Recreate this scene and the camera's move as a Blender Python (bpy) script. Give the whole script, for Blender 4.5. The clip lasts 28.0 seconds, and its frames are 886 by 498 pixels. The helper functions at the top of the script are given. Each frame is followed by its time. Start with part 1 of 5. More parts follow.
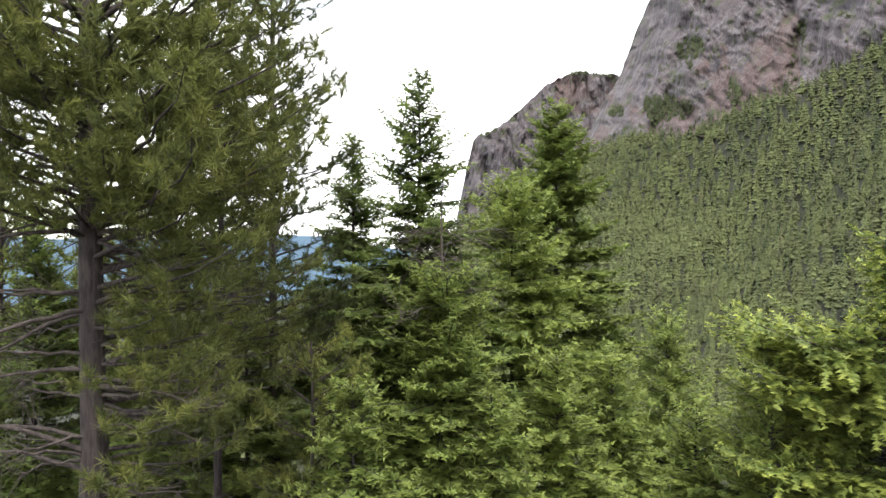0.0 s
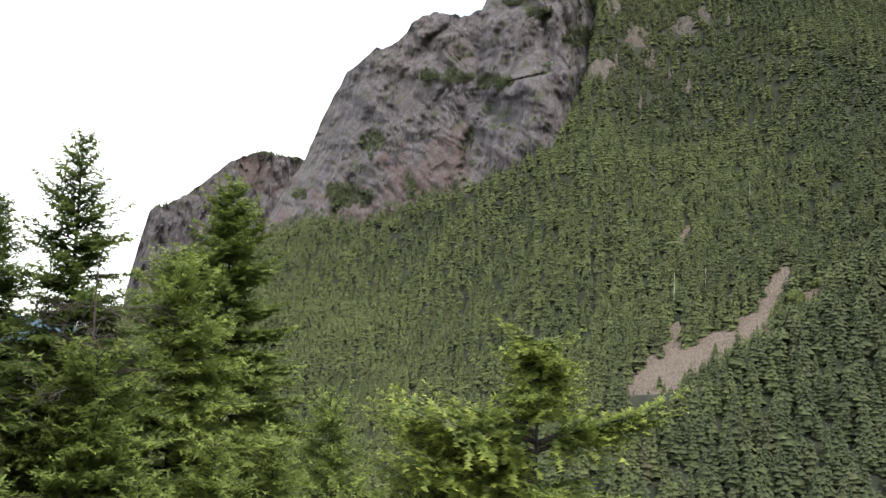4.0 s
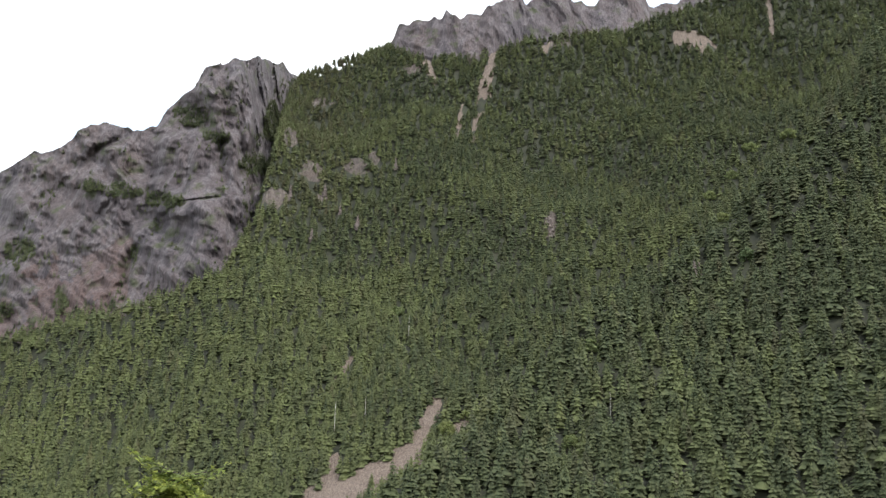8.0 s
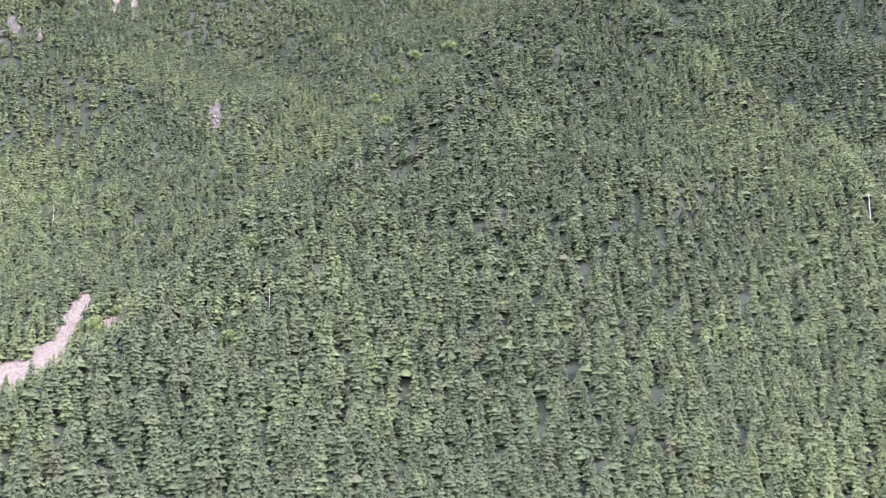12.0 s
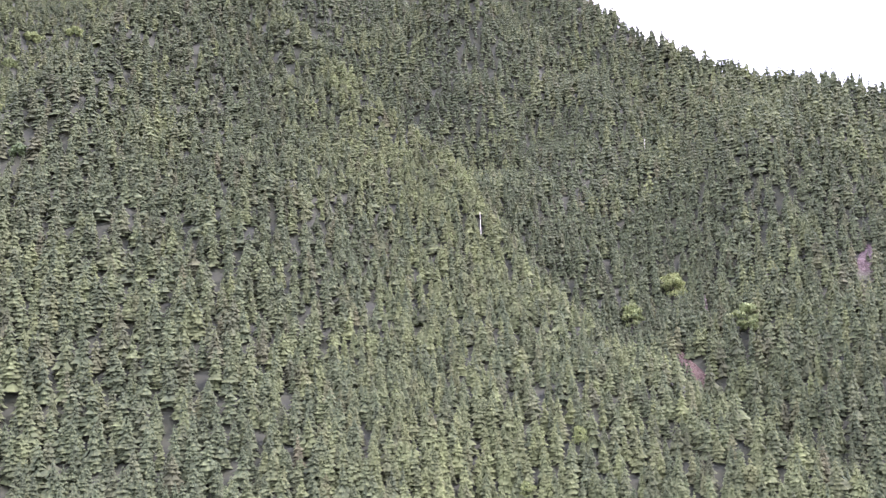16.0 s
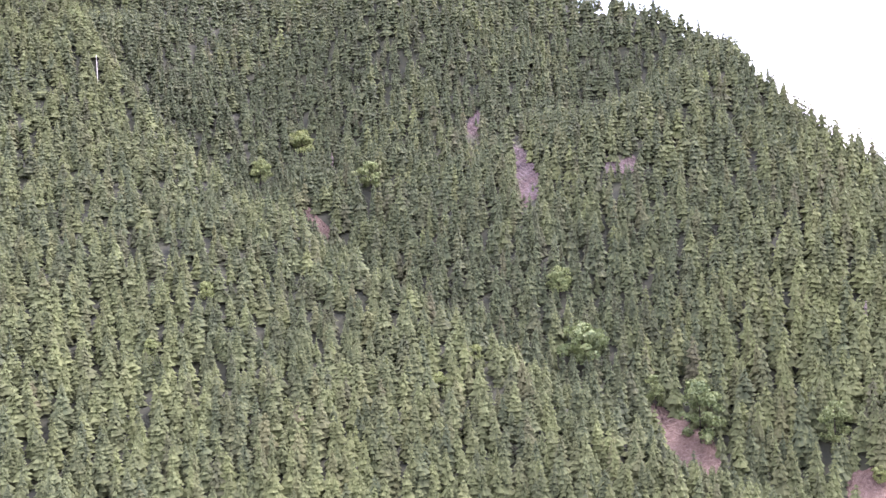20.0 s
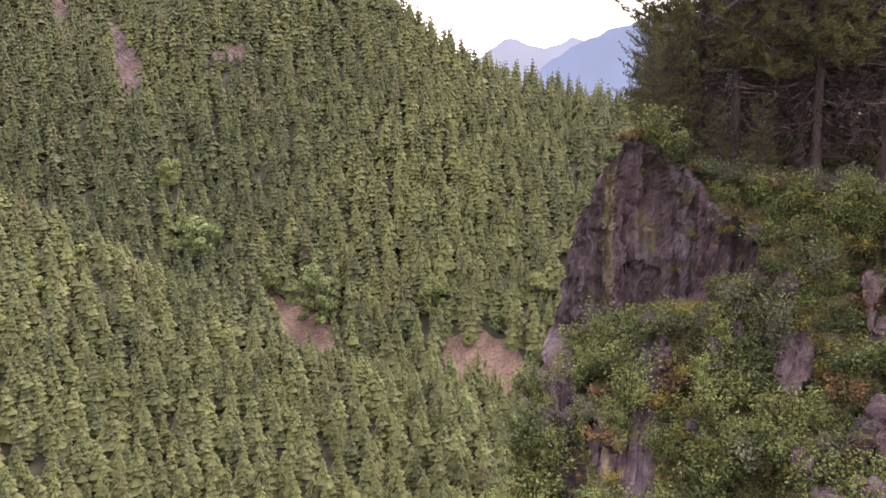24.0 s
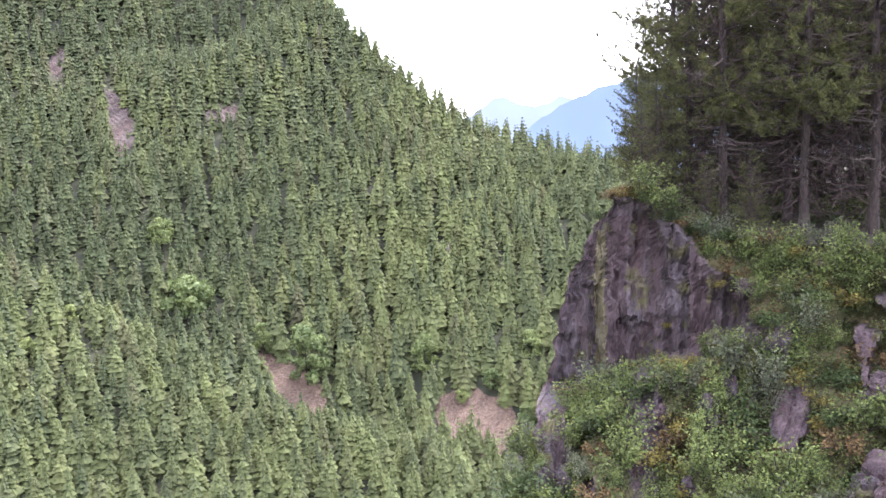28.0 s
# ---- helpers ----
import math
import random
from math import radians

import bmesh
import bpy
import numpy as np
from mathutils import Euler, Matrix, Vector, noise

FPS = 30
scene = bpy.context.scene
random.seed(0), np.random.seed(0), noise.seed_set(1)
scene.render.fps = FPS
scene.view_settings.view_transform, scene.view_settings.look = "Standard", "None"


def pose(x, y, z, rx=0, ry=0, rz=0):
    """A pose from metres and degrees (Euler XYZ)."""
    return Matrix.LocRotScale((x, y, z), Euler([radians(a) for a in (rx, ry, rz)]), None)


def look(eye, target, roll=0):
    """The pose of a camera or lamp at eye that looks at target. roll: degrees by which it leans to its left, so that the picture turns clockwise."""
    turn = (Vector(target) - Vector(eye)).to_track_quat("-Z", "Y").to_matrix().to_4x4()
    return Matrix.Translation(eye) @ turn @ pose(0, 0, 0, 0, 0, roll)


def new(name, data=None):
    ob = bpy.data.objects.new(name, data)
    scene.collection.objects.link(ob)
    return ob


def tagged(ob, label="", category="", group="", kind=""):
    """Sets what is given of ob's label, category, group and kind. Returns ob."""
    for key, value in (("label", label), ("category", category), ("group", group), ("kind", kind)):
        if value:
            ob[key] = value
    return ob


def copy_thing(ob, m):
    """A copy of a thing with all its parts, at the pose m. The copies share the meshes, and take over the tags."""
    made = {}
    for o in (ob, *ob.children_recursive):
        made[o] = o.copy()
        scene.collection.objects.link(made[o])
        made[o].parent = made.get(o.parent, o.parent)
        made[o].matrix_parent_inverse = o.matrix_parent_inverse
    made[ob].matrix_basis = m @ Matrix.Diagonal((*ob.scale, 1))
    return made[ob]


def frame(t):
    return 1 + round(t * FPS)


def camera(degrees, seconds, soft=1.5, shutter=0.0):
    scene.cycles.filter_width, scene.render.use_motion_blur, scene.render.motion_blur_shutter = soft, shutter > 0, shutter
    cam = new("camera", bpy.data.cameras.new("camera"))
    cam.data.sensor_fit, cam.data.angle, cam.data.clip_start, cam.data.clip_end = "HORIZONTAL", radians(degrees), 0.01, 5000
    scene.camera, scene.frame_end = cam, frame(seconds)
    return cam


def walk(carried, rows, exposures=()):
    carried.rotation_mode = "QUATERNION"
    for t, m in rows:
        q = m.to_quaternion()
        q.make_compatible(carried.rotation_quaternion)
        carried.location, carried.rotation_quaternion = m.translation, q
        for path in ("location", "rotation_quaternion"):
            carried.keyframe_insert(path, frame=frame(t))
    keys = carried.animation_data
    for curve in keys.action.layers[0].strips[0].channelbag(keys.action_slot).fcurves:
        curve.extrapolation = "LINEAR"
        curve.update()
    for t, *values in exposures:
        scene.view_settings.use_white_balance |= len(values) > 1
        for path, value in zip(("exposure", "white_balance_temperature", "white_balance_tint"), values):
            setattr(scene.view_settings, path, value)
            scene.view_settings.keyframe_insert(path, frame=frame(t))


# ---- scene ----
cam = camera(53.4, 28.0)
EYE, ARM = 1.6, 0.4
# seconds, yaw, pitch, roll of a camera held at arm's length by someone who turns on the spot
ROWS = [
    (0.0, -0.00, 0.00, 0.00),
    (0.5, -2.04, -0.08, -0.14),
    (1.0, -5.15, -0.38, -0.34),
    (1.5, -8.10, -0.71, -0.38),
    (2.0, -10.44, 0.71, -0.72),
    (2.5, -13.21, 1.68, -0.83),
    (3.0, -16.38, 2.46, -1.23),
    (3.5, -18.79, 3.97, -1.69),
    (5.5, -26.27, 11.35, -1.84),
    (6.0, -28.42, 13.72, -1.72),
    (6.5, -31.76, 15.16, -1.67),
    (7.0, -37.12, 16.13, -1.76),
    (7.5, -39.63, 16.34, -1.54),
    (8.0, -42.36, 14.53, -1.41),
    (8.5, -44.65, 11.67, -1.21),
    (9.0, -45.06, 10.19, -1.16),
    (9.5, -46.79, 8.19, -1.03),
    (10.0, -47.79, 5.30, -0.93),
    (10.5, -50.77, 4.41, -0.10),
    (11.0, -55.07, 3.21, 0.59),
    (11.5, -59.90, 4.95, -0.07),
    (12.0, -64.00, 7.96, 0.45),
    (12.5, -66.87, 10.57, 0.29),
    (14.5, -80.21, 12.29, 1.58),
    (15.0, -82.78, 11.20, 1.93),
    (15.5, -85.26, 9.27, 2.00),
    (16.0, -87.44, 7.90, 2.19),
    (16.5, -88.10, 6.63, 2.43),
    (17.0, -90.77, 5.46, 2.89),
    (17.5, -91.95, 5.21, 2.92),
    (18.0, -94.63, 3.25, 3.04),
    (18.5, -98.69, 1.92, 3.17),
    (19.0, -101.04, 0.88, 3.16),
    (19.5, -105.66, -2.03, 2.66),
    (20.0, -111.20, -2.43, 2.41),
    (20.5, -114.30, -3.04, 2.48),
    (21.0, -117.58, -2.73, 3.05),
    (21.5, -119.72, -3.29, 2.94),
    (22.0, -123.55, -4.73, 3.01),
    (22.5, -129.35, -7.13, 3.33),
    (24.5, -136.66, -11.73, 1.71),
    (25.0, -135.64, -15.67, 1.85),
    (25.5, -136.61, -14.35, 1.01),
    (26.0, -136.47, -12.24, 0.97),
    (26.5, -135.78, -10.31, 0.84),
    (27.0, -135.94, -9.39, 1.26),
    (27.5, -136.71, -8.15, 1.54),
    (28.0, -136.55, -6.69, 1.96)
]
PATH = [(t, pose(ARM * math.sin(radians(-yaw)), ARM * (math.cos(radians(yaw)) - 1), EYE + 0.5 * ARM * math.sin(radians(pitch)), 90 + pitch, roll, yaw))
        for t, yaw, pitch, roll in ROWS]
EXPOSURE = [(0, .6, 6500, 10), (2, .6, 6500, 10), (3, .45, 6500, 9), (6, -.43, 6400, 5), (7, -.6, 6150, 6), (8, .15, 6400, 10), (9, .95, 6250, 16), (10, 1.38, 6150, 17), (11, 1.55, 5900, 22), (12.5, 1.7, 5600, 28), (15, 1.65, 5750, 37), (17, 1.62, 5950, 38), (21, 1.58, 6050, 36), (22, 1.14, 7400, 35), (24.5, 1.12, 7200, 28), (25, 1.9, 6350, 13), (26, 1.98, 6150, 15), (27, 2.02, 6350, 16), (28, 1.72, 6150, 19)]
walk(cam, PATH, EXPOSURE)

# ---- light: bright thin overcast, high soft sun ----
SUN_AZ, SUN_EL = 168.0, 60.0
world = bpy.data.worlds.new("overcast_sky")
scene.world = world
world.use_nodes = True
wn, wl = world.node_tree.nodes, world.node_tree.links
wn.clear()
w_out, w_bg = wn.new("ShaderNodeOutputWorld"), wn.new("ShaderNodeBackground")
w_sky = wn.new("ShaderNodeTexSky")
w_sky.sky_type, w_sky.sun_disc = "NISHITA", False
w_sky.sun_elevation, w_sky.sun_rotation = radians(SUN_EL), radians(SUN_AZ)
w_co, w_map, w_noise, w_ramp = (wn.new("ShaderNode" + k) for k in ("TexCoord", "Mapping", "TexNoise", "ValToRGB"))
w_map.inputs["Scale"].default_value = (1.0, 1.0, 4.5)
w_noise.inputs["Scale"].default_value, w_noise.inputs["Detail"].default_value = 1.6, 5
w_ramp.color_ramp.elements[0].position, w_ramp.color_ramp.elements[1].position = 0.30, 0.56
w_mul, w_mix = wn.new("ShaderNodeMix"), wn.new("ShaderNodeMix")
for nd in (w_mul, w_mix):
    nd.data_type = "RGBA"
w_mul.blend_type = "MULTIPLY"
w_mul.inputs["Factor"].default_value = 1.0
w_mul.inputs["B"].default_value = (0.36, 0.36, 0.31, 1)
w_mix.inputs["B"].default_value = (1.95, 1.96, 2.0, 1)
wl.new(w_co.outputs["Generated"], w_map.inputs["Vector"])
wl.new(w_map.outputs["Vector"], w_noise.inputs["Vector"])
wl.new(w_noise.outputs["Fac"], w_ramp.inputs["Fac"])
wl.new(w_ramp.outputs["Color"], w_mix.inputs["Factor"])
wl.new(w_sky.outputs["Color"], w_mul.inputs["A"])
wl.new(w_mul.outputs["Result"], w_mix.inputs["A"])
wl.new(w_mix.outputs["Result"], w_bg.inputs["Color"])
wl.new(w_bg.outputs["Background"], w_out.inputs["Surface"])
sun = new("sun", bpy.data.lights.new("sun", "SUN"))
sun.data.energy, sun.data.angle, sun.data.color = 2.6, radians(12), (1.0, 0.96, 0.88)
sa, se = radians(SUN_AZ), radians(SUN_EL)
sun.matrix_world = look((0, 0, 0), (-math.sin(sa) * math.cos(se), -math.cos(sa) * math.cos(se), -math.sin(se)))


# ---- materials ----
def material(name, rough=0.8):
    m = bpy.data.materials.new(name)
    m.use_nodes = True
    b = m.node_tree.nodes["Principled BSDF"]
    b.inputs["Roughness"].default_value = rough
    return m, m.node_tree.nodes, m.node_tree.links, b


def mixed(nodes, links, fac, a, b, blend="MIX"):
    n = nodes.new("ShaderNodeMix")
    n.data_type, n.blend_type = "RGBA", blend
    for key, v in (("Factor", fac), ("A", a), ("B", b)):
        if isinstance(v, bpy.types.NodeSocket):
            links.new(v, n.inputs[key])
        else:
            n.inputs[key].default_value = v if key == "Factor" else (*v, 1)
    return n.outputs["Result"]


def noisy(nodes, links, scale, detail=4, stretch=(1, 1, 1), lo=0.35, hi=0.65):
    co, mp, nz, rp = (nodes.new("ShaderNode" + k) for k in ("TexCoord", "Mapping", "TexNoise", "MapRange"))
    mp.inputs["Scale"].default_value = stretch
    nz.inputs["Scale"].default_value, nz.inputs["Detail"].default_value = scale, detail
    links.new(co.outputs["Object"], mp.inputs["Vector"])
    links.new(mp.outputs["Vector"], nz.inputs["Vector"])
    links.new(nz.outputs["Fac"], rp.inputs["Value"])
    rp.inputs["From Min"].default_value, rp.inputs["From Max"].default_value = lo, hi
    return rp.outputs["Result"]


def bumped(nodes, links, bsdf, height, strength, distance):
    n = nodes.new("ShaderNodeBump")
    n.inputs["Strength"].default_value, n.inputs["Distance"].default_value = strength, distance
    links.new(height, n.inputs["Height"])
    links.new(n.outputs["Normal"], bsdf.inputs["Normal"])


def foliage(name, dark, light, tip, through_light=0.25, rough=0.65, vary=0.22, grain=3.0):
    """Needles or leaves: 'tint' holds the tree's own shade, on far slopes also painted light and shade, in red and how
    young the shoot is in green.
    """
    m, n, l, b = material(name, rough)
    at = n.new("ShaderNodeAttribute")
    at.attribute_name = "tint"
    sp = n.new("ShaderNodeSeparateColor")
    l.new(at.outputs["Color"], sp.inputs["Color"])
    geo = n.new("ShaderNodeNewGeometry")
    c = mixed(n, l, sp.outputs["Red"], dark, light)
    c = mixed(n, l, sp.outputs["Green"], c, tip)
    c = mixed(n, l, sp.outputs["Blue"], (0.10, 0.088, 0.05), c)
    hsv = n.new("ShaderNodeHueSaturation")
    mr = n.new("ShaderNodeMapRange")
    l.new(geo.outputs["Random Per Island"], mr.inputs["Value"])
    mr.inputs["To Min"].default_value, mr.inputs["To Max"].default_value = 1 - vary, 1 + vary
    vm = n.new("ShaderNodeMath")
    vm.operation = "MULTIPLY"
    nm = n.new("ShaderNodeMapRange")
    l.new(noisy(n, l, grain, 2, (1, 1, 1), 0.3, 0.7), nm.inputs["Value"])
    nm.inputs["To Min"].default_value, nm.inputs["To Max"].default_value = 0.72, 1.28
    l.new(mr.outputs["Result"], vm.inputs[0])
    l.new(nm.outputs["Result"], vm.inputs[1])
    l.new(vm.outputs["Value"], hsv.inputs["Value"])
    l.new(c, hsv.inputs["Color"])
    l.new(hsv.outputs["Color"], b.inputs["Base Color"])
    b.inputs["Specular IOR Level"].default_value = 0.3
    tr, mx = n.new("ShaderNodeBsdfTranslucent"), n.new("ShaderNodeMixShader")
    l.new(hsv.outputs["Color"], tr.inputs["Color"])
    mx.inputs["Fac"].default_value = through_light
    l.new(b.outputs["BSDF"], mx.inputs[1])
    l.new(tr.outputs["BSDF"], mx.inputs[2])
    l.new(mx.outputs["Shader"], n["Material Output"].inputs["Surface"])
    return m


def rock(name, base, warm, light, size, streak=(1, 1, 0.25), moss=None, deep=0.36):
    m, n, l, b = material(name, 0.9)
    big = noisy(n, l, 1.0 / size, 5, streak)
    mid = noisy(n, l, 4.0 / size, 6, streak, 0.4, 0.68)
    fine = noisy(n, l, 22.0 / size, 6, streak, 0.3, 0.7)
    c = mixed(n, l, big, base, warm)
    c = mixed(n, l, mid, c, light)
    c = mixed(n, l, 0.8, c, mixed(n, l, fine, (deep, deep * 0.96, deep * 1.03), (1.3, 1.28, 1.26)), "MULTIPLY")
    if moss:
        c = mixed(n, l, noisy(n, l, 2.6 / size, 6, (1, 1, 1), 0.56, 0.68), c, moss)
    l.new(c, b.inputs["Base Color"])
    bumped(n, l, b, fine, 0.9, size * 0.022)
    return m


def plain(name, a, b2, scale, rough=0.85, stretch=(1, 1, 1), bump=0.0, dist=0.02):
    m, n, l, b = material(name, rough)
    f = noisy(n, l, scale, 6, stretch)
    l.new(mixed(n, l, f, a, b2), b.inputs["Base Color"])
    if bump:
        bumped(n, l, b, f, bump, dist)
    return m


# Forest needles are greyer and bluer: distance haze is put into their colour.
M_FOREST = foliage("forest_needles", (0.030, 0.045, 0.026), (0.102, 0.120, 0.047), (0.178, 0.195, 0.08), 0.2, 0.8, 0.09, 0.05)
M_FIR = foliage("fir_needles", (0.080, 0.118, 0.036), (0.195, 0.248, 0.066), (0.45, 0.48, 0.10), 0.4)
M_PINE = foliage("pine_needles", (0.030, 0.047, 0.017), (0.112, 0.130, 0.036), (0.32, 0.32, 0.07), 0.3)
M_LEAF = foliage("broad_leaves", (0.038, 0.060, 0.022), (0.108, 0.142, 0.046), (0.21, 0.235, 0.065), 0.35)
M_MAPLE = foliage("maple_leaves", (0.058, 0.095, 0.044), (0.165, 0.20, 0.075), (0.25, 0.275, 0.10), 0.2)
M_GREY = foliage("grey_twigs", (0.10, 0.08, 0.08), (0.20, 0.165, 0.16), (0.22, 0.18, 0.16), 0.1, 0.9)
M_CLIFF = rock("mountain_rock", (0.056, 0.048, 0.056), (0.098, 0.075, 0.073), (0.138, 0.123, 0.131), 90.0, (1, 1, 0.2), (0.052, 0.058, 0.03))
M_RED = rock("reddish_rock", (0.072, 0.050, 0.050), (0.104, 0.068, 0.060), (0.122, 0.096, 0.096), 90.0, (1, 1, 0.2), (0.06, 0.065, 0.035))
M_CRAG = rock("outcrop_rock", (0.038, 0.026, 0.034), (0.058, 0.034, 0.038), (0.092, 0.076, 0.090), 1.3, (1, 1, 0.16), (0.075, 0.068, 0.03), 0.3)
M_OUTCROP = rock("weathered_rock", (0.075, 0.062, 0.055), (0.10, 0.078, 0.066), (0.15, 0.125, 0.11), 24.0, (1, 1, 0.5), (0.06, 0.065, 0.035))
M_SCREE = rock("scree", (0.074, 0.045, 0.034), (0.098, 0.060, 0.045), (0.14, 0.102, 0.08), 9.0, (1, 1, 1))
M_TALUS = rock("pale_talus", (0.115, 0.085, 0.066), (0.15, 0.113, 0.09), (0.205, 0.168, 0.138), 9.0, (1, 1, 1))
M_SOIL = plain("forest_floor", (0.012, 0.015, 0.007), (0.028, 0.031, 0.013), 0.08)
M_BARK = plain("bark", (0.020, 0.014, 0.014), (0.062, 0.046, 0.043), 26.0, 0.9, (1, 1, 0.22), 0.9, 0.02)
M_DEAD = plain("dead_wood", (0.042, 0.032, 0.029), (0.10, 0.078, 0.070), 20.0, 0.9, (1, 1, 0.3), 0.5, 0.01)
M_SNAG = plain("bleached_trunk", (0.55, 0.50, 0.46), (0.75, 0.72, 0.68), 0.5, 0.85, (1, 1, 0.2))


# ---- small tools ----
def tri_mesh(name, V, F, mat, smooth=False, tint=None, second=None, mask=None):
    V, F = np.asarray(V, np.float32), np.asarray(F, np.int32)
    me = bpy.data.meshes.new(name)
    me.vertices.add(len(V))
    me.vertices.foreach_set("co", V.ravel())
    k = F.shape[1]
    me.loops.add(F.size)
    me.loops.foreach_set("vertex_index", F.ravel())
    me.polygons.add(len(F))
    me.polygons.foreach_set("loop_start", np.arange(0, F.size, k, dtype=np.int32))
    me.polygons.foreach_set("use_smooth", np.full(len(F), smooth))
    if tint is not None:
        c = np.ones((len(V), 4), np.float32)
        c[:, :tint.shape[1]] = tint
        me.color_attributes.new("tint", "FLOAT_COLOR", "POINT").data.foreach_set("color", c.ravel())
    me.update(calc_edges=True)
    me.validate()
    me.materials.append(mat)
    for m in second or ():
        me.materials.append(m)
    if second:
        me.polygons.foreach_set("material_index", mask.astype(np.int32))
    return me


def part(name, me, parent, label=""):
    ob = new(name, me)
    ob.parent = parent
    return tagged(ob, label) if label else ob


def thing(name, x, y, z, label, category, group=""):
    ob = new(name)
    ob.location = (x, y, z)
    return tagged(ob, label, category, group)


def joined(pieces):
    """One vertex and face array out of several."""
    V, F, n = [], [], 0
    for v, f in pieces:
        V.append(v), F.append(np.asarray(f) + n)
        n += len(v)
    return np.concatenate(V), np.concatenate(F)


def lattice(nu, nv):
    """Faces of a grid of nu x nv points, row by row."""
    i = (np.arange(nu - 1)[:, None] * nv + np.arange(nv - 1)[None, :]).ravel()
    return np.c_[i, i + nv, i + nv + 1, i + 1]


def tube(points, radii, sides=7):
    P, R = np.asarray(points, float), np.asarray(radii, float)
    T = np.gradient(P, axis=0)
    T /= np.linalg.norm(T, axis=1)[:, None] + 1e-9
    ref = np.where(np.abs(T[:, 2:3]) > 0.9, np.array([[1.0, 0, 0]]), np.array([[0, 0, 1.0]]))
    U = np.cross(T, ref)
    U /= np.linalg.norm(U, axis=1)[:, None] + 1e-9
    W = np.cross(T, U)
    a = np.arange(sides) * 2 * np.pi / sides
    V = P[:, None] + R[:, None, None] * (np.cos(a)[None, :, None] * U[:, None] + np.sin(a)[None, :, None] * W[:, None])
    n = len(P)
    i, j = np.meshgrid(np.arange(n - 1), np.arange(sides), indexing="ij")
    a0, a1 = i * sides + j, i * sides + (j + 1) % sides
    F = np.stack([a0, a1, a1 + sides, a0 + sides], -1).reshape(-1, 4)
    return V.reshape(-1, 3), F


_T = np.random.RandomState(7).rand(64, 64, 64)


def vnoise(x, y, z=0.0):
    x, y, z = np.broadcast_arrays(np.asarray(x, float), y, z)
    ix, iy, iz = np.floor(x).astype(int), np.floor(y).astype(int), np.floor(z).astype(int)
    fx, fy, fz = x - ix, y - iy, z - iz
    fx, fy, fz = (f * f * (3 - 2 * f) for f in (fx, fy, fz))
    out = 0.0
    for a in (0, 1):
        for b in (0, 1):
            for c in (0, 1):
                w = (fx if a else 1 - fx) * (fy if b else 1 - fy) * (fz if c else 1 - fz)
                out = out + w * _T[(ix + a) % 64, (iy + b) % 64, (iz + c) % 64]
    return out * 2 - 1


def fbm(x, y, z=0.0, octaves=4, ridged=False):
    s, amp, k = 0.0, 1.0, 1.0
    for o in range(octaves):
        v = vnoise(np.asarray(x) * k + 17.3 * o, np.asarray(y) * k + 5.1 * o, np.asarray(z) * k + 9.7 * o)
        s = s + amp * ((1 - 2 * np.abs(v)) if ridged else v)
        amp, k = amp * 0.5, k * 2.03
    return s


def polar(az, r, z):
    a = np.radians(az)
    return np.stack(np.broadcast_arrays(r * np.sin(a), r * np.cos(a), z), -1)


def curve(*pairs):
    """A smooth-cornered line through (bearing, value) pairs, as a function."""
    p = np.array(pairs, float)
    return lambda a: np.interp(a, p[:, 0], p[:, 1])


# ---- the lie of the land: bearings clockwise from the first view, elevations seen from the summit ----
SPUR = curve((-40, -26), (10, -16), (20, -12), (28, -7), (33, -3.4), (36.5, -2.6), (41, 0.2), (44, 2.5), (47, 6.0), (50, 8.3), (52, 10.7), (57, 13.3),
             (60, 15.6), (65.5, 20), (67.7, 22.5), (70, 26), (73, 27.5), (77.6, 23.2), (80.7, 20), (85, 16.2), (88.8, 13.3), (91.4, 9.2), (94.6, 4.7),
             (98, 0.8), (102, -0.8), (104, -2.9), (111.5, -8.2), (118.7, -12.9), (124.3, -16.5), (128, -19.2), (135, -21.0), (140, -23.5), (152, -30))
RIGHT_HILL = curve((60, 0), (68, 12), (75, 26), (83.7, 27.5), (89.6, 25.8), (93.3, 25.0), (97.6, 22.9), (101.2, 20.3), (104.4, 18.3), (108.6, 16.4), (112.7, 15.3),
                   (118.7, 12.6), (121, 11.7), (124.4, 11.3), (126.5, 10.4), (129.8, 8.1), (133.7, 4.2), (135.5, 2.8), (139.4, 0.4), (143, -0.7),
                   (146.5, -1.9), (150, -3), (162, -9), (175, -30))
MOUNTAIN = curve((-40, -20), (-12, -6), (-4, -2), (0.8, 0.8), (8.4, 5.0), (10.3, 6.0), (12.3, 7.0), (15, 6.6), (17.2, 7.5), (19.4, 8.6), (21.4, 9.0), (23.8, 10.0), (26.4, 11.2),
                 (27.6, 11.9), (28.6, 13.6), (29.6, 16.4), (30.3, 20.2), (31, 23.8), (31.7, 24.9), (32.9, 25.4), (34.9, 26.3), (37.9, 27.1), (40.9, 26.4), (44.9, 26.9), (47.3, 27.6), (50.1, 27.9),
                 (54.7, 27.9), (56.2, 28.5), (58, 28.7), (61, 29.4), (66, 30), (78, 28), (90, 10), (100, -20))
FAR_AT = curve((-10, 1700), (10, 1550), (20, 1250), (30, 1000), (45, 900), (60, 950), (80, 1000))
FLOOR = curve((0, -1.65), (2.5, -1.75), (5, -3.2), (10, -7.0), (20, -15), (40, -32), (100, -90), (250, -205), (400, -262), (6000, -262))


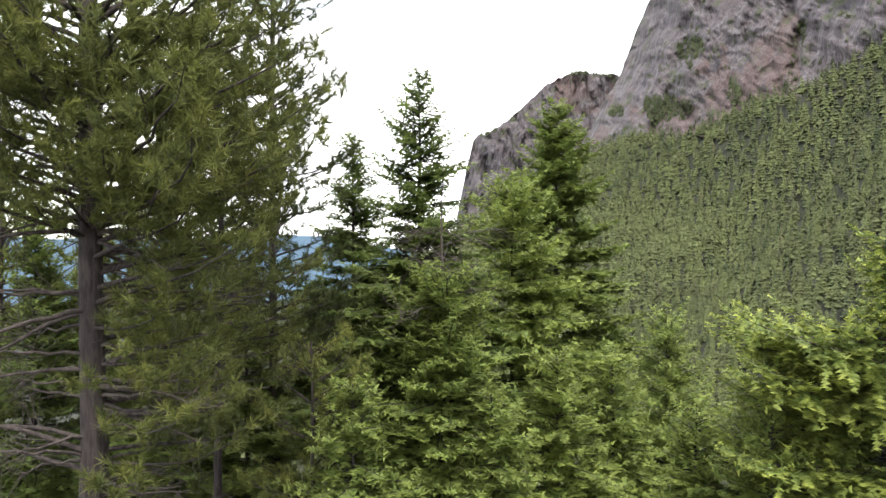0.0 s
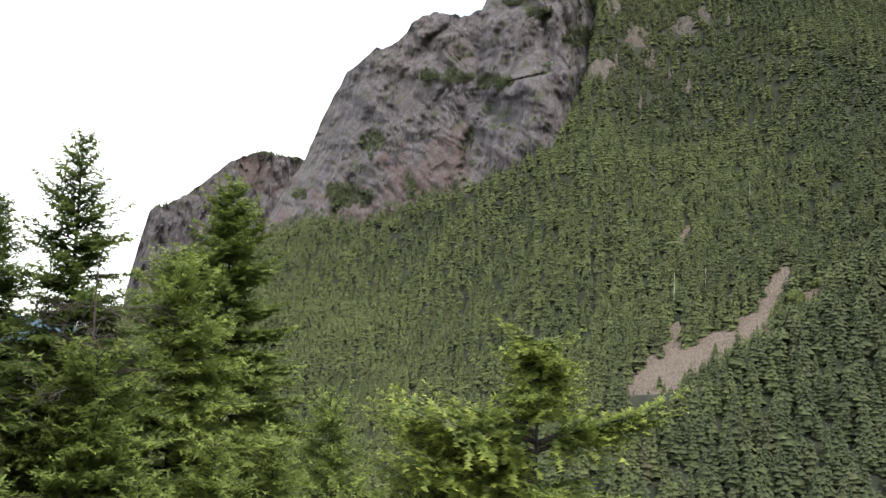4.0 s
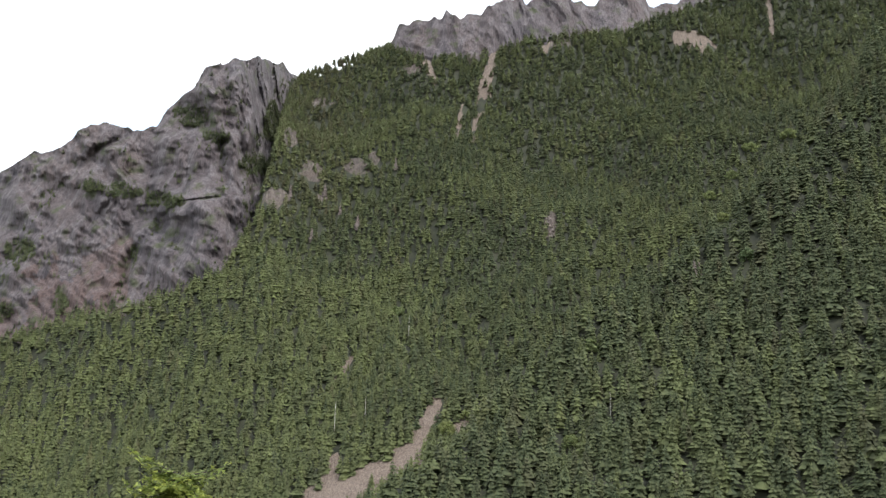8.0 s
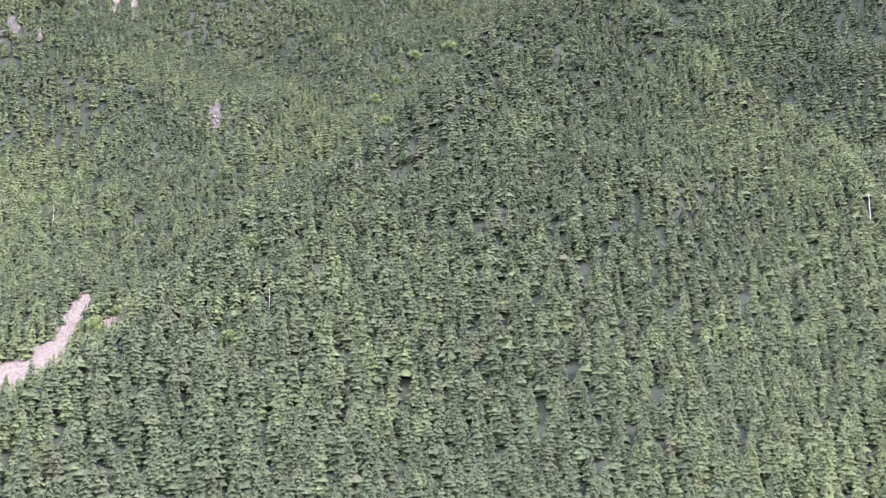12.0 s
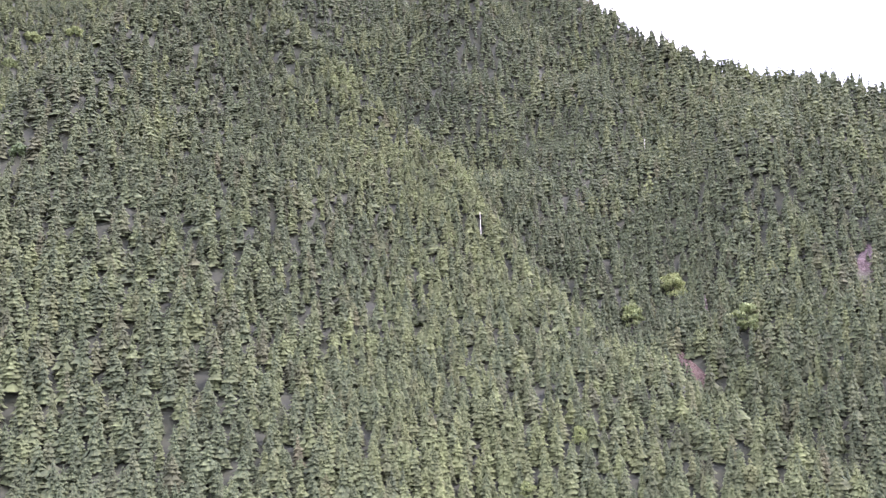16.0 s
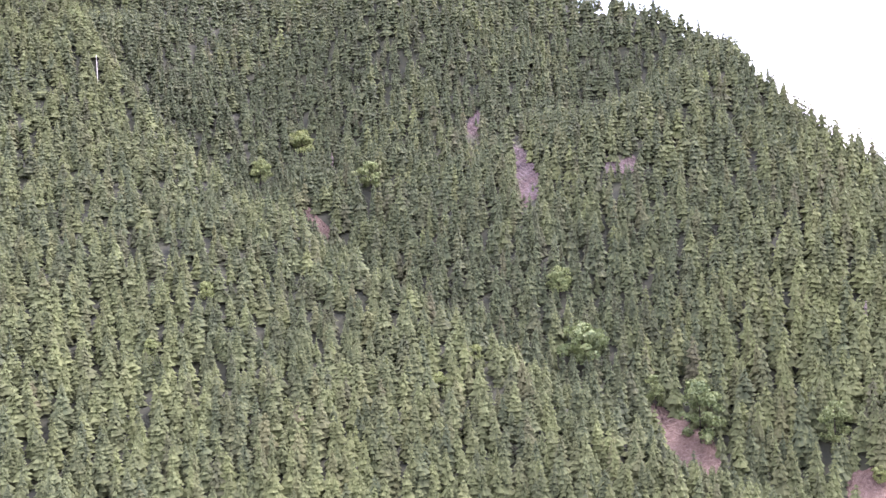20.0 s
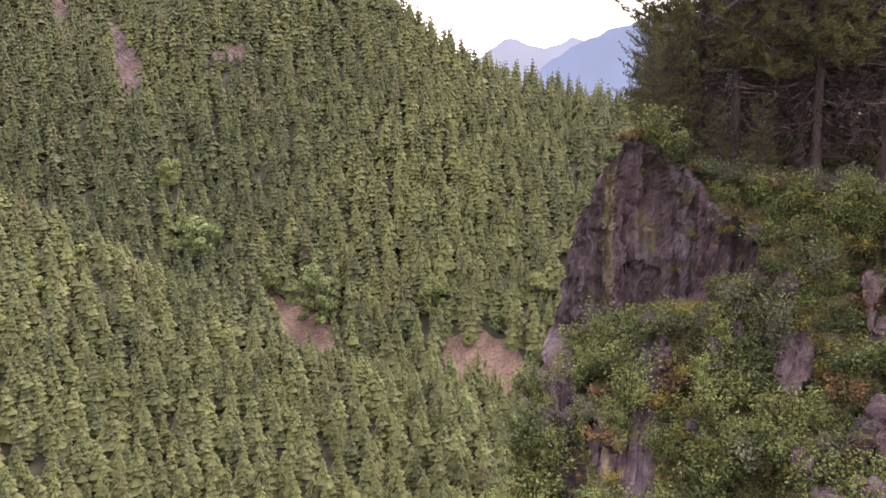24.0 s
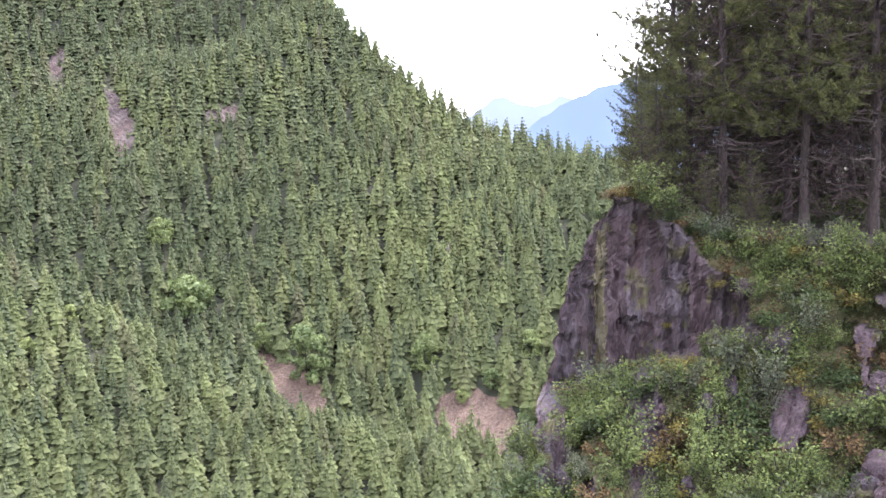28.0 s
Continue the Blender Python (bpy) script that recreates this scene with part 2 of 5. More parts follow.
def sheet(az, r, r0, grow, crest):
    el = np.log(np.maximum(r, 1.0) / r0) / grow
    rc = r0 * np.exp(grow * crest)
    z = r * np.tan(np.radians(np.clip(el, -34, 60)))
    return np.where(r < rc, z, rc * np.tan(np.radians(crest)) - 0.6 * (r - rc))


def land(az, r):
    """Height of the ground at a bearing and distance, and which form it belongs to (0 floor, 1 spur, 2 right hill, 3 mountain)."""
    az, r = np.broadcast_arrays(np.asarray(az, float), np.asarray(r, float))
    x, y = r * np.sin(np.radians(az)), r * np.cos(np.radians(az))
    wob = 1 + 0.05 * fbm(x / 210, y / 210, 0, 3)
    spur = sheet(az, r * wob, 725.0, 0.022, SPUR(az))
    hill = sheet(az, r * wob, 1000.0, 0.025, RIGHT_HILL(az) + 0.6 - 0.55 * np.clip((az - 123) / 8, 0, 1))
    hill = np.where((az > 55) & (az < 178), hill, -400)
    mount = sheet(az, r * wob, FAR_AT(az), 0.028, MOUNTAIN(az) + 0.12) / wob
    mount = np.where((az > -45) & (az < 100), mount, -400)
    spur = np.where((az > -45) & (az < 155), spur, -400)
    stack = np.stack([FLOOR(r)] + [np.where(r < 40, -400, q) for q in (spur, hill, mount)])
    return stack.max(0) + EYE, stack.argmax(0)


BEARINGS = np.concatenate([np.arange(-60, -6, 2.0), np.arange(-6, 166, 0.5), np.arange(166, 299, 3.0), [300.0]])
RANGES = np.concatenate([[0.0, 1.2, 2.5], np.geomspace(4, 380, 26), np.geomspace(400, 2350, 100), np.geomspace(2450, 4900, 8)])
G_AZ, G_R = np.meshgrid(BEARINGS, RANGES, indexing="ij")
G_Z, G_KIND = land(G_AZ, G_R)
tagged(new("ground", tri_mesh("ground", polar(G_AZ, G_R, G_Z).reshape(-1, 3), lattice(*G_AZ.shape), M_SOIL, True)),
       "steep forest floor of dark needles and soil", "ground", kind="structure")
G_EL = np.degrees(np.arctan2(G_Z - EYE, np.maximum(G_R, 1)))
G_EL[:, :40] = -60
HORIZON = np.maximum.accumulate(G_EL, 1)


def in_sight(az, r, top):
    """True where a thing of that top height is not wholly behind nearer ground."""
    i = np.clip(np.searchsorted(BEARINGS, az) - 1, 0, len(BEARINGS) - 1)
    j = np.clip(np.searchsorted(RANGES, r) - 2, 0, len(RANGES) - 1)
    return np.degrees(np.arctan2(top - EYE, r)) > HORIZON[i, j] + 0.05


def reach(az, el):
    """Distance at which a sight line first meets the slopes."""
    i = int(np.clip(np.searchsorted(BEARINGS, az) - 1, 0, len(BEARINGS) - 2))
    f = (az - BEARINGS[i]) / (BEARINGS[i + 1] - BEARINGS[i])
    two = [np.interp(min(el, row[-1] - 0.05), row + 1e-6 * np.arange(len(row)), RANGES) for row in HORIZON[i:i + 2]]
    return float(two[0] * (1 - f) + two[1] * f) if abs(two[0] / two[1] - 1) < 0.12 else float(two[int(f > 0.5)])


# bare ground: strips down the slope, each a line of bearing, elevation and half-width in degrees
STRIPS = [
    [(41.9, 4.7, 0.25), (41.4, 3.4, 0.4), (40.7, 1.9, 0.5), (38.9, 0.4, 0.7), (37.2, -0.7, 0.75), (35.5, -2.1, 0.8), (33.3, -3.4, 0.9)],
    [(35.6, 1.0, 0.25), (35.2, -0.6, 0.45), (33.9, -2.2, 0.7)], [(36.2, 7.2, 0.12), (35.3, 6.0, 0.2)], [(43.8, 3.6, 0.2), (43.1, 2.9, 0.25)],
    [(45.5, 27.7, 0.2), (44.9, 26.0, 0.26), (44.5, 24.2, 0.38), (43.9, 21.7, 0.14)], [(43.1, 23.6, 0.12), (42.7, 21.7, 0.16)], [(40.3, 26.9, 0.22), (41.1, 25.3, 0.14)],
    [(57.9, 27.5, 0.3), (59.2, 27.2, 0.34), (60.4, 26.4, 0.2)], [(49.3, 28.2, 0.14), (48.8, 27.2, 0.2)], [(64.0, 29.0, 0.12), (64.1, 26.9, 0.14)],
    [(124.3, -12.9, 0.3), (125.0, -14.2, 0.85), (126.2, -15.3, 1.1), (127.9, -16.3, 0.6)], [(135.8, -17.7, 0.95), (137.5, -17.3, 1.25), (139.2, -17.8, 1.2), (140.3, -18.7, 0.9)],
    [(113.7, 6.1, 0.3), (113.4, 4.5, 0.5)], [(116.1, 4.0, 0.3), (116.5, 2.2, 0.6), (117.1, 0.7, 0.6)], [(121.8, 2.6, 0.35), (123.4, 2.5, 0.4)],
    [(102.4, 0.4, 0.18), (103.8, -1.3, 0.3)],
]
# rock that breaks through the open wood beside the wall: bearing, elevation, half-widths
OUTCROPS = [(32.9, 19.1, 0.8, 0.8), (36.0, 19.6, 0.9, 0.5), (37.1, 20.2, 0.35, 0.4), (30.6, 17.3, 1.0, 0.7), (31.4, 21.2, 0.5, 0.7), (33.3, 23.6, 0.9, 0.35), (39.5, 26.0, 0.7, 0.3), (33.8, 17.6, 0.5, 0.4),
            (49.2, 16.1, 0.4, 1.0), (50.0, 27.6, 0.8, 0.3)]


def bare(az, el, grow=1.0):
    az, el = np.asarray(az, float), np.asarray(el, float)
    out = np.zeros(np.shape(az), bool)
    for line in STRIPS:
        for (a, e, w), (a2, e2, w2) in zip(line, line[1:]):
            k = np.clip(((az - a) * (a2 - a) + (el - e) * (e2 - e)) / ((a2 - a) ** 2 + (e2 - e) ** 2), 0, 1)
            out |= np.hypot(az - a - k * (a2 - a), el - e - k * (e2 - e)) < (w + k * (w2 - w)) * grow
    return out


# broadleaf trees on the slopes: bearing, foot, half-width and height in degrees, shade, young leaves
MAPLES = [(119.9, -10.2, 1.7, 3.6, 0.55, 0.15), (127.1, -15.0, 1.5, 5.0, 0.35, 0.2), (118.6, -5.8, 0.9, 2.5, 0.6, 0.3), (134.9, -14.6, 1.0, 3.2, 0.45, 0.25), (124.4, -13.0, 0.7, 3.0, 0.55, 0.3),
          (102.35, 4.0, 0.85, 1.9, 0.85, 0.6), (106.6, 1.5, 0.9, 2.3, 0.55, 0.35), (99.65, 2.2, 0.8, 1.9, 0.65, 0.4), (137.3, -16.6, 0.5, 1.3, 0.8, 0.6), (139.3, -15.9, 0.7, 1.9, 0.3, 0.2),
          (142.0, -13.9, 0.9, 2.3, 0.6, 0.3), (141.6, -18.0, 0.7, 1.6, 0.3, 0.2), (42.5, 2.5, 0.6, 1.2, 0.9, 0.8), (43.7, 3.5, 0.4, 0.9, 0.9, 0.6), (50.4, 1.8, 0.6, 1.3, 0.7, 0.3), (61.6, 13.4, 0.6, 1.0, 0.2, 0.1),
          (60.3, 15.9, 0.5, 0.8, 0.9, 0.5), (59.6, 17.3, 0.5, 0.8, 0.8, 0.4), (62.2, 20.1, 0.6, 0.7, 0.8, 0.4), (64.6, 20.6, 0.6, 0.7, 0.9, 0.4), (61.0, 18.5, 0.5, 0.7, 0.7, 0.3),
          (51.8, 7.9, 0.55, 1.2, 0.6, 0.2), (113.0, -9.8, 0.6, 1.4, 0.9, 0.6), (96.0, -4.9, 0.6, 1.4, 0.9, 0.5), (39.2, 10.1, 0.5, 0.8, 0.6, 0.2), (110.5, -11.5, 0.7, 1.4, 0.9, 0.5), (92.5, -8.0, 0.6, 1.2, 0.9, 0.4)]


# ---- woods on the slopes: conifers with whorls of drooping boughs ----
def conifer(rng, whorls, arms, width, power):
    """A tree 1 high: whorls of roof-shaped boughs round the stem, closer together towards the pointed top."""
    V, F, tip = [], [], []
    for k in range(whorls):
        f = k / (whorls - 0.4)
        z = 0.05 + 0.90 * f
        rad = width * (1 - f) ** power * rng.uniform(0.85, 1.1) + 0.012
        turn = rng.uniform(0, 6.28)
        n = max(4, int(round(arms * (1 - 0.45 * f))))
        for i in range(n):
            a = turn + 6.283 * (i + rng.uniform(-0.3, 0.3)) / n
            rr = rad * rng.uniform(0.6, 1.25)
            w = rr * rng.uniform(0.36, 0.54)
            zz = z + rng.uniform(-0.03, 0.03) * min(1, 4 * (1 - z))
            c, s = math.cos(a), math.sin(a)
            n0 = len(V)
            up = rng.uniform(0.34, 0.46) * rr + 0.02
            V += [(0.15 * rr * c, 0.15 * rr * s, min(1.0, zz + up)), (0.58 * rr * c - w * s, 0.58 * rr * s + w * c, zz - 0.22 * rr), (rr * c, rr * s, zz - (0.30 - 0.35 * f) * rr), (0.58 * rr * c + w * s, 0.58 * rr * s - w * c, zz - 0.22 * rr)]
            t = rng.uniform(0.7, 1.0)
            tip += [0.1, 0.4 * t, t, 0.4 * t]
            F += [(n0, n0 + 1, n0 + 2), (n0, n0 + 2, n0 + 3)]
    return np.array(V), np.array(F), np.array(tip)


rng = np.random.RandomState(11)
LODS = [[conifer(rng, t, p, w, q) for w, q in ((0.24, 0.8), (0.26, 0.75), (0.28, 0.85), (0.25, 0.68), (0.29, 0.8), (0.22, 0.85))] for t, p in ((12, 10), (11, 9), (9, 8), (7, 7), (5, 6))]


def plant(name, label, az, r, z, h, shade, lod, seed, slim=1.0, dry=0.0):
    g = np.random.RandomState(seed)
    V, F, C, n = [], [], [], 0
    pick = g.randint(0, 6, len(az))
    turn, fat = g.uniform(0, 6.28, len(az)), g.uniform(0.82, 1.2, len(az)) * slim
    P = polar(az, r, z)
    lean = g.normal(0, 0.02, (len(az), 2))
    hue = np.clip(g.normal(1.12, 0.24, len(az)) - dry, 0.1, 1)
    for L in range(len(LODS)):
        for k in range(6):
            s = np.where((lod == L) & (pick == k))[0]
            if not len(s):
                continue
            v, f, tip = LODS[L][k]
            c, sn = np.cos(turn[s])[:, None], np.sin(turn[s])[:, None]
            hh = h[s][:, None]
            x = (v[None, :, 0] * c - v[None, :, 1] * sn) * hh * fat[s][:, None] + lean[s, :1] * v[None, :, 2] * hh
            y = (v[None, :, 0] * sn + v[None, :, 1] * c) * hh * fat[s][:, None] + lean[s, 1:] * v[None, :, 2] * hh
            V.append((np.stack([x, y, v[None, :, 2] * hh], -1) + P[s][:, None]).reshape(-1, 3))
            F.append((f[None] + (np.arange(len(s)) * len(v))[:, None, None] + n).reshape(-1, 3))
            C.append(np.stack([np.repeat(shade[s], len(v)), np.tile(tip * 0.5, len(s)), np.repeat(hue[s], len(v))], -1))
            n += len(s) * len(v)
    return tagged(new(name, tri_mesh(name, np.concatenate(V), np.concatenate(F), M_FOREST, False, np.concatenate(C))), label, "forest", kind="stuff")


def vigour(az, r, form):
    """How large the trees of a stand are: tall above the scree, smaller on the near end of the spur and beside the wall."""
    if form == 1:
        return 1.12 - 0.26 * np.clip((az - 66) / 18, 0, 1) - 0.06 * np.clip((520 - r) / 150, 0, 1)
    if form == 3:
        return 1.0 - 0.15 * np.exp(-((az - 32.5) / 3.5) ** 2) * np.clip((r - 1450) / 250, 0, 1)
    return np.ones(np.shape(r))


def scatter(a0, a1, r0, r1, d0, seed, form):
    g = np.random.RandomState(seed)
    az, rr = [], []
    for b0 in np.arange(a0, a1, 6.0):
        b1, r = min(b0 + 6.0, a1), r0 + g.uniform(0, d0)
        while r < r1:
            d = d0 * float(vigour(b0 + 3, r, form))
            n = max(1, int(radians(b1 - b0) * r / d))
            az.append(b0 + (np.arange(n) + g.uniform(-0.48, 0.48, n) + g.uniform(0, 1)) * (b1 - b0) / n)
            rr.append(r + g.uniform(-0.45, 0.45, n) * d)
            r += 0.66 * d
    return np.concatenate(az), np.concatenate(rr)


def wood(name, label, form, a0, a1, r0, r1, d, tall, seed, low, slim=1.0, tone=0.45):
    az, r = scatter(a0, a1, r0, r1, d, seed, form)
    z, kind = land(az, r)
    g = np.random.RandomState(seed + 1)
    x, y = r * np.sin(np.radians(az)), r * np.cos(np.radians(az))
    patch = fbm(x / 120, y / 120, 3.3, 3)
    h = tall * g.uniform(0.72, 1.16, len(az)) * (1 + 0.10 * patch) * vigour(az, r, form)
    el = np.degrees(np.arctan2(z - EYE, r))
    ok = (kind == form) & in_sight(az, r, z + h) & (el > low(az)) & (~bare(az, el) | (g.rand(len(az)) < 0.05))
    for a, e, wa, we in OUTCROPS:
        ok &= (((az - a) / wa) ** 2 + ((el + 0.3 - e) / we) ** 2 > 1) | (g.rand(len(az)) < 0.3)
    for a, e, wide, high, *_ in MAPLES:
        ok &= ~((np.abs(az - a) < 0.6 * wide) & (el > e - 0.1 * high) & (el < e + 0.15 * high))
    az, r, z, h, patch, el = (q[ok] for q in (az, r, z, h, patch, el))
    # young trees stand below the open ground
    for k in (1.5, 1.0, 0.6):
        h = np.where(bare(az, el + k, 0.85), np.minimum(h, np.maximum(np.radians(k + 0.25) * r, 0.28 * tall) * g.uniform(0.7, 1.2, len(h))), h)
    for a, e, wide, high, *_ in MAPLES:
        hides = (np.abs(az - a) < wide) & (el <= e + 0.1 * high) & (el > e - 3.5)
        h = np.where(hides, np.minimum(h, np.maximum(np.radians(e + 0.3 * high - el) * r, 0.3 * tall)), h)
    # Cloud shadow over a band of bearings, put into the needle colour.
    shade_band = np.clip((az - 35) / 10, 0, 1) * (1 - np.clip((az - 72) / 14, 0, 1))
    # Brighter and darker slope aspects are painted into tone by bearing as well.
    tone = tone - (0.48 if form == 1 else 0.2) * shade_band + 0.24 * (1 - np.clip((az - 20) / 12, 0, 1)) + 0.4 * np.clip((az - 120) / 14, 0, 1) * (form == 2) - 0.14 * np.clip((az - 100) / 12, 0, 1) * (form == 1)
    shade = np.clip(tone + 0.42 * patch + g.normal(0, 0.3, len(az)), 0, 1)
    dry = 0.45 * np.exp(-((az - 33.0) / 3.2) ** 2) * np.clip((el - 14) / 3, 0, 1) * (form == 3)
    lod = np.digitize(r, (700, 980, 1300)) if form else np.full(len(r), 2)
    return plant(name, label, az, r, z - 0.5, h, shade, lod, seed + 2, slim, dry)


LOW = curve((0, -13), (30, -14), (70, -14), (80, -17), (90, -19.5), (101, -24), (107, -31), (120, -33), (160, -33))
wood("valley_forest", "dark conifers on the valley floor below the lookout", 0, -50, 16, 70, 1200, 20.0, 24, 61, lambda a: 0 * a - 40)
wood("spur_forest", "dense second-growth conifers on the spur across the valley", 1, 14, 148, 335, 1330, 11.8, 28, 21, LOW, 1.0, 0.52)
# The low tone puts this hill's shaded aspect into the needle colour.
wood("hill_forest", "tall conifers on the hill behind the gully, tinted dark as in shade", 2, 60, 152, 480, 2120, 13.4, 38, 31, LOW, 0.84, 0.13)
# The raised tone paints the veil of distant air onto these trees.
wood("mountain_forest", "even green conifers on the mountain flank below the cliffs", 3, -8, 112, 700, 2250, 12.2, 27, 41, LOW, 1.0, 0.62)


# ---- scree and bare ground draped on the slopes ----
def drape(k, line):
    """A strip of loose stones that follows its line down the slope, with a ragged edge."""
    P = np.array(line)
    s = np.linspace(0, len(P) - 1, 10 * (len(P) - 1) + 1)
    c = np.stack([np.interp(s, np.arange(len(P)), P[:, q]) for q in range(3)], -1)
    ends = np.array([c[0, :2] + (c[0, :2] - c[1, :2]) * 1.5, c[-1, :2] + (c[-1, :2] - c[-2, :2]) * 1.5])
    c = np.vstack([np.r_[ends[0], c[0, 2] * 0.4], c, np.r_[ends[1], c[-1, 2] * 0.6]])
    t = np.gradient(c[:, :2], axis=0)
    t /= np.linalg.norm(t, axis=1)[:, None] + 1e-9
    v = np.linspace(-1, 1, 15)[None, :]
    i = np.arange(len(c))[:, None]
    w = c[:, 2:3] * (1.32 + 0.22 * fbm(i / 3.0, np.sign(v) * 4, k * 1.7, 3))
    az = c[:, :1] - t[:, 1:] * v * w
    el = c[:, 1:2] + t[:, :1] * v * w - 0.5 * w * (v * np.sign(t[:, :1]) < -0.5)
    r = np.array([[reach(p, q) for p, q in zip(pa, pe)] for pa, pe in zip(az, el)])
    mid = np.median(r)
    r = np.clip(r, mid * 0.8, mid * 1.3)
    z, _ = land(az, r)
    z = z + 1.3 + 0.9 * fbm(az * 14, el * 14, 0, 3)
    tagged(new("scree_%d" % k, tri_mesh("scree", polar(az, r, z).reshape(-1, 3), lattice(len(c), 15), M_RED if 113 < line[0][0] < 123 else M_TALUS if line[0][0] < 70 else M_SCREE, False)),
           "bare slope of pale reddish-brown loose stones", "scree", kind="structure")


for k, line in enumerate(STRIPS):
    drape(k + 1, line)


def outcrop(k, a, e, wa, we):
    """A craggy hump of rock standing out of the slope."""
    u, v = np.meshgrid(np.linspace(-1, 1, 25), np.linspace(-1, 1, 25), indexing="ij")
    uu, vv = u * np.sqrt(1 - v * v / 2), v * np.sqrt(1 - u * u / 2)
    edge = 1.1 + 0.3 * fbm(uu * 1.5 + k, vv * 1.5, k * 1.3, 2)
    az, el = a + wa * uu * edge, e + we * vv * edge
    r = np.array([[reach(p, q) for p, q in zip(pa, pe)] for pa, pe in zip(az, el)])
    r = np.clip(r, np.median(r) * 0.85, np.median(r) * 1.15)
    z, _ = land(az, r)
    dome = np.clip(1 - uu ** 2 - vv ** 2, 0, 1)
    z = z - 1.5 + dome * (4 + 5 * fbm(uu * 2.2 + k, vv * 2.2, k, 4, True)) + 3.0 * fbm(az * 8, el * 8, k, 3) * dome
    tagged(new("outcrop_%d" % k, tri_mesh("outcrop", polar(az, r, z).reshape(-1, 3), lattice(25, 25), M_OUTCROP, False)), "weathered grey-brown rock outcrop in open wood", "rock", kind="structure")


for k, row in enumerate(OUTCROPS):
    outcrop(k + 1, *row)


# ---- cliffs of the mountain ----
def red(az, el):
    """Where iron-stained rock shows: the foot of the wall and the far notch."""
    k = 0.9 * fbm(az * 0.8, el * 0.8, 4.4, 4)
    low_left = (el < 5.5 + 0.62 * (az - 9) * (az < 22) + 3 * k) & (az < 22.5) & (az > 6.4) & (k > -0.5)
    return (low_left | ((az < 11) & (az > 7.2) & (el > 8.5) & (k > -0.2))).astype(int)


def face(name, label, a0, a1, nu, nv, top, bottom, r_of, rough, seed, clefts=(), ledges=()):
    az, v = np.meshgrid(np.linspace(a0, a1, nu), np.linspace(0, 1, nv), indexing="ij")
    jag = 0.16 * fbm(az * 2.1, seed, 0, 4)
    el = bottom(az) + (top(az) + jag - bottom(az)) * v
    r = r_of(az, v, el)
    z = r * np.tan(np.radians(el))
    s = np.radians(az) * r
    warp = 16 * fbm(s / 70, z / 90, seed + 8, 3)
    d = fbm(s / 250, z / 330, seed, 3) * rough * 1.1 + fbm((s + warp) / 64, z / 300, seed + 1, 3, True) * rough * 0.5
    d = d + fbm((s + warp) / 30, z / 75, seed + 3, 4) * rough * 0.42 + fbm(s / 11, z / 26, seed + 5, 3) * rough * 0.19
    for line, back in ledges:
        p = np.array(line)
        on = np.clip((az - p[0, 0]) / 1.2, 0, 1) * np.clip((p[-1, 0] - az) / 1.2, 0, 1)
        step = np.clip((el - curve(*line)(az) - 0.3 * fbm(az * 1.3, el, seed + 6, 3)) / 0.9, 0, 1)
        d = d - back * on * step
    for line in clefts:
        bent = az + 0.35 * fbm(el * 0.9, az * 0.3, seed + 4, 4)
        d = d - rough * (0.6 + 0.5 * fbm(el * 0.5, 3.1, seed, 2)) * np.exp(-((bent - curve(*line)(el)) / 0.4) ** 2)
    r2 = r - d * np.clip(v * 5, 0, 1)
    V = polar(az, r2, r2 * np.tan(np.radians(el)) + EYE)
    ob = tagged(new(name, tri_mesh(name, V.reshape(-1, 3), lattice(nu, nv), M_CLIFF, False, None, (M_RED,), red(az, el)[:-1, :-1].ravel())), label, "cliff", kind="structure")
    return V, el


D_TOP = curve((7.6, 3), (8.5, 5.4), (9.5, 7.6), (11.3, 11.0), (13.2, 15.5), (13.9, 16.7), (15.7, 18.3), (16.7, 18.5), (18.8, 20.4), (19.6, 20.7), (21.2, 20.4), (22.6, 20.8), (23.2, 22.0), (24.8, 23.6),
              (25.3, 24.7), (27.3, 25.6), (28.9, 25.85), (30.5, 25.6), (31.5, 25.1), (33.5, 25.0))
D_BOT = lambda a: MOUNTAIN(a) - 1.3
E_TOP = curve((0.6, -2), (0.85, 1.9), (1.4, 4.6), (1.95, 7.1), (2.2, 7.3), (3.6, 7.8), (5.4, 9.3), (7.2, 10.9), (7.6, 10.7), (8.2, 11.2), (9.5, 11.2), (11.3, 10.9), (13, 10.3))
K_TOP = curve((36.5, 26.6), (37.9, 27.5), (38.4, 28.7), (40.9, 29.1), (41.5, 29.2), (41.8, 29.8), (42.3, 29.3), (44.3, 29.5), (45.4, 30.3), (47.0, 30.5), (47.6, 30.1), (49.4, 30.8), (50.4, 30.6),
              (50.9, 30.0), (52.5, 29.95), (53.5, 30.4), (54.8, 31.05), (55.5, 30.9), (56.2, 29.4), (57.7, 29.4), (58.8, 30.0), (59.9, 29.9), (61.5, 29.6))
LEDGES = [([(17.0, 14.6), (19.0, 16.2), (21.0, 16.7), (23.5, 17.0)], 20.0), ([(21.0, 12.6), (22.5, 14.6), (24.5, 16.6), (26, 17.0), (29, 17.2), (33, 18.2)], 32.0),
          ([(22.0, 20.4), (24.5, 21.6), (27, 20.6), (30.5, 21.8)], 18.0)]
CLEFTS = [((8, 20.6), (11, 21.6), (13, 22.1), (15, 23.4), (16.5, 24.8), (17, 27)), ((6, 13.2), (9, 14.2), (12.5, 15.5), (15.5, 16.6), (20, 20.5)), ((14, 29.3), (19, 28.6), (22, 29.8), (25, 30.6))]
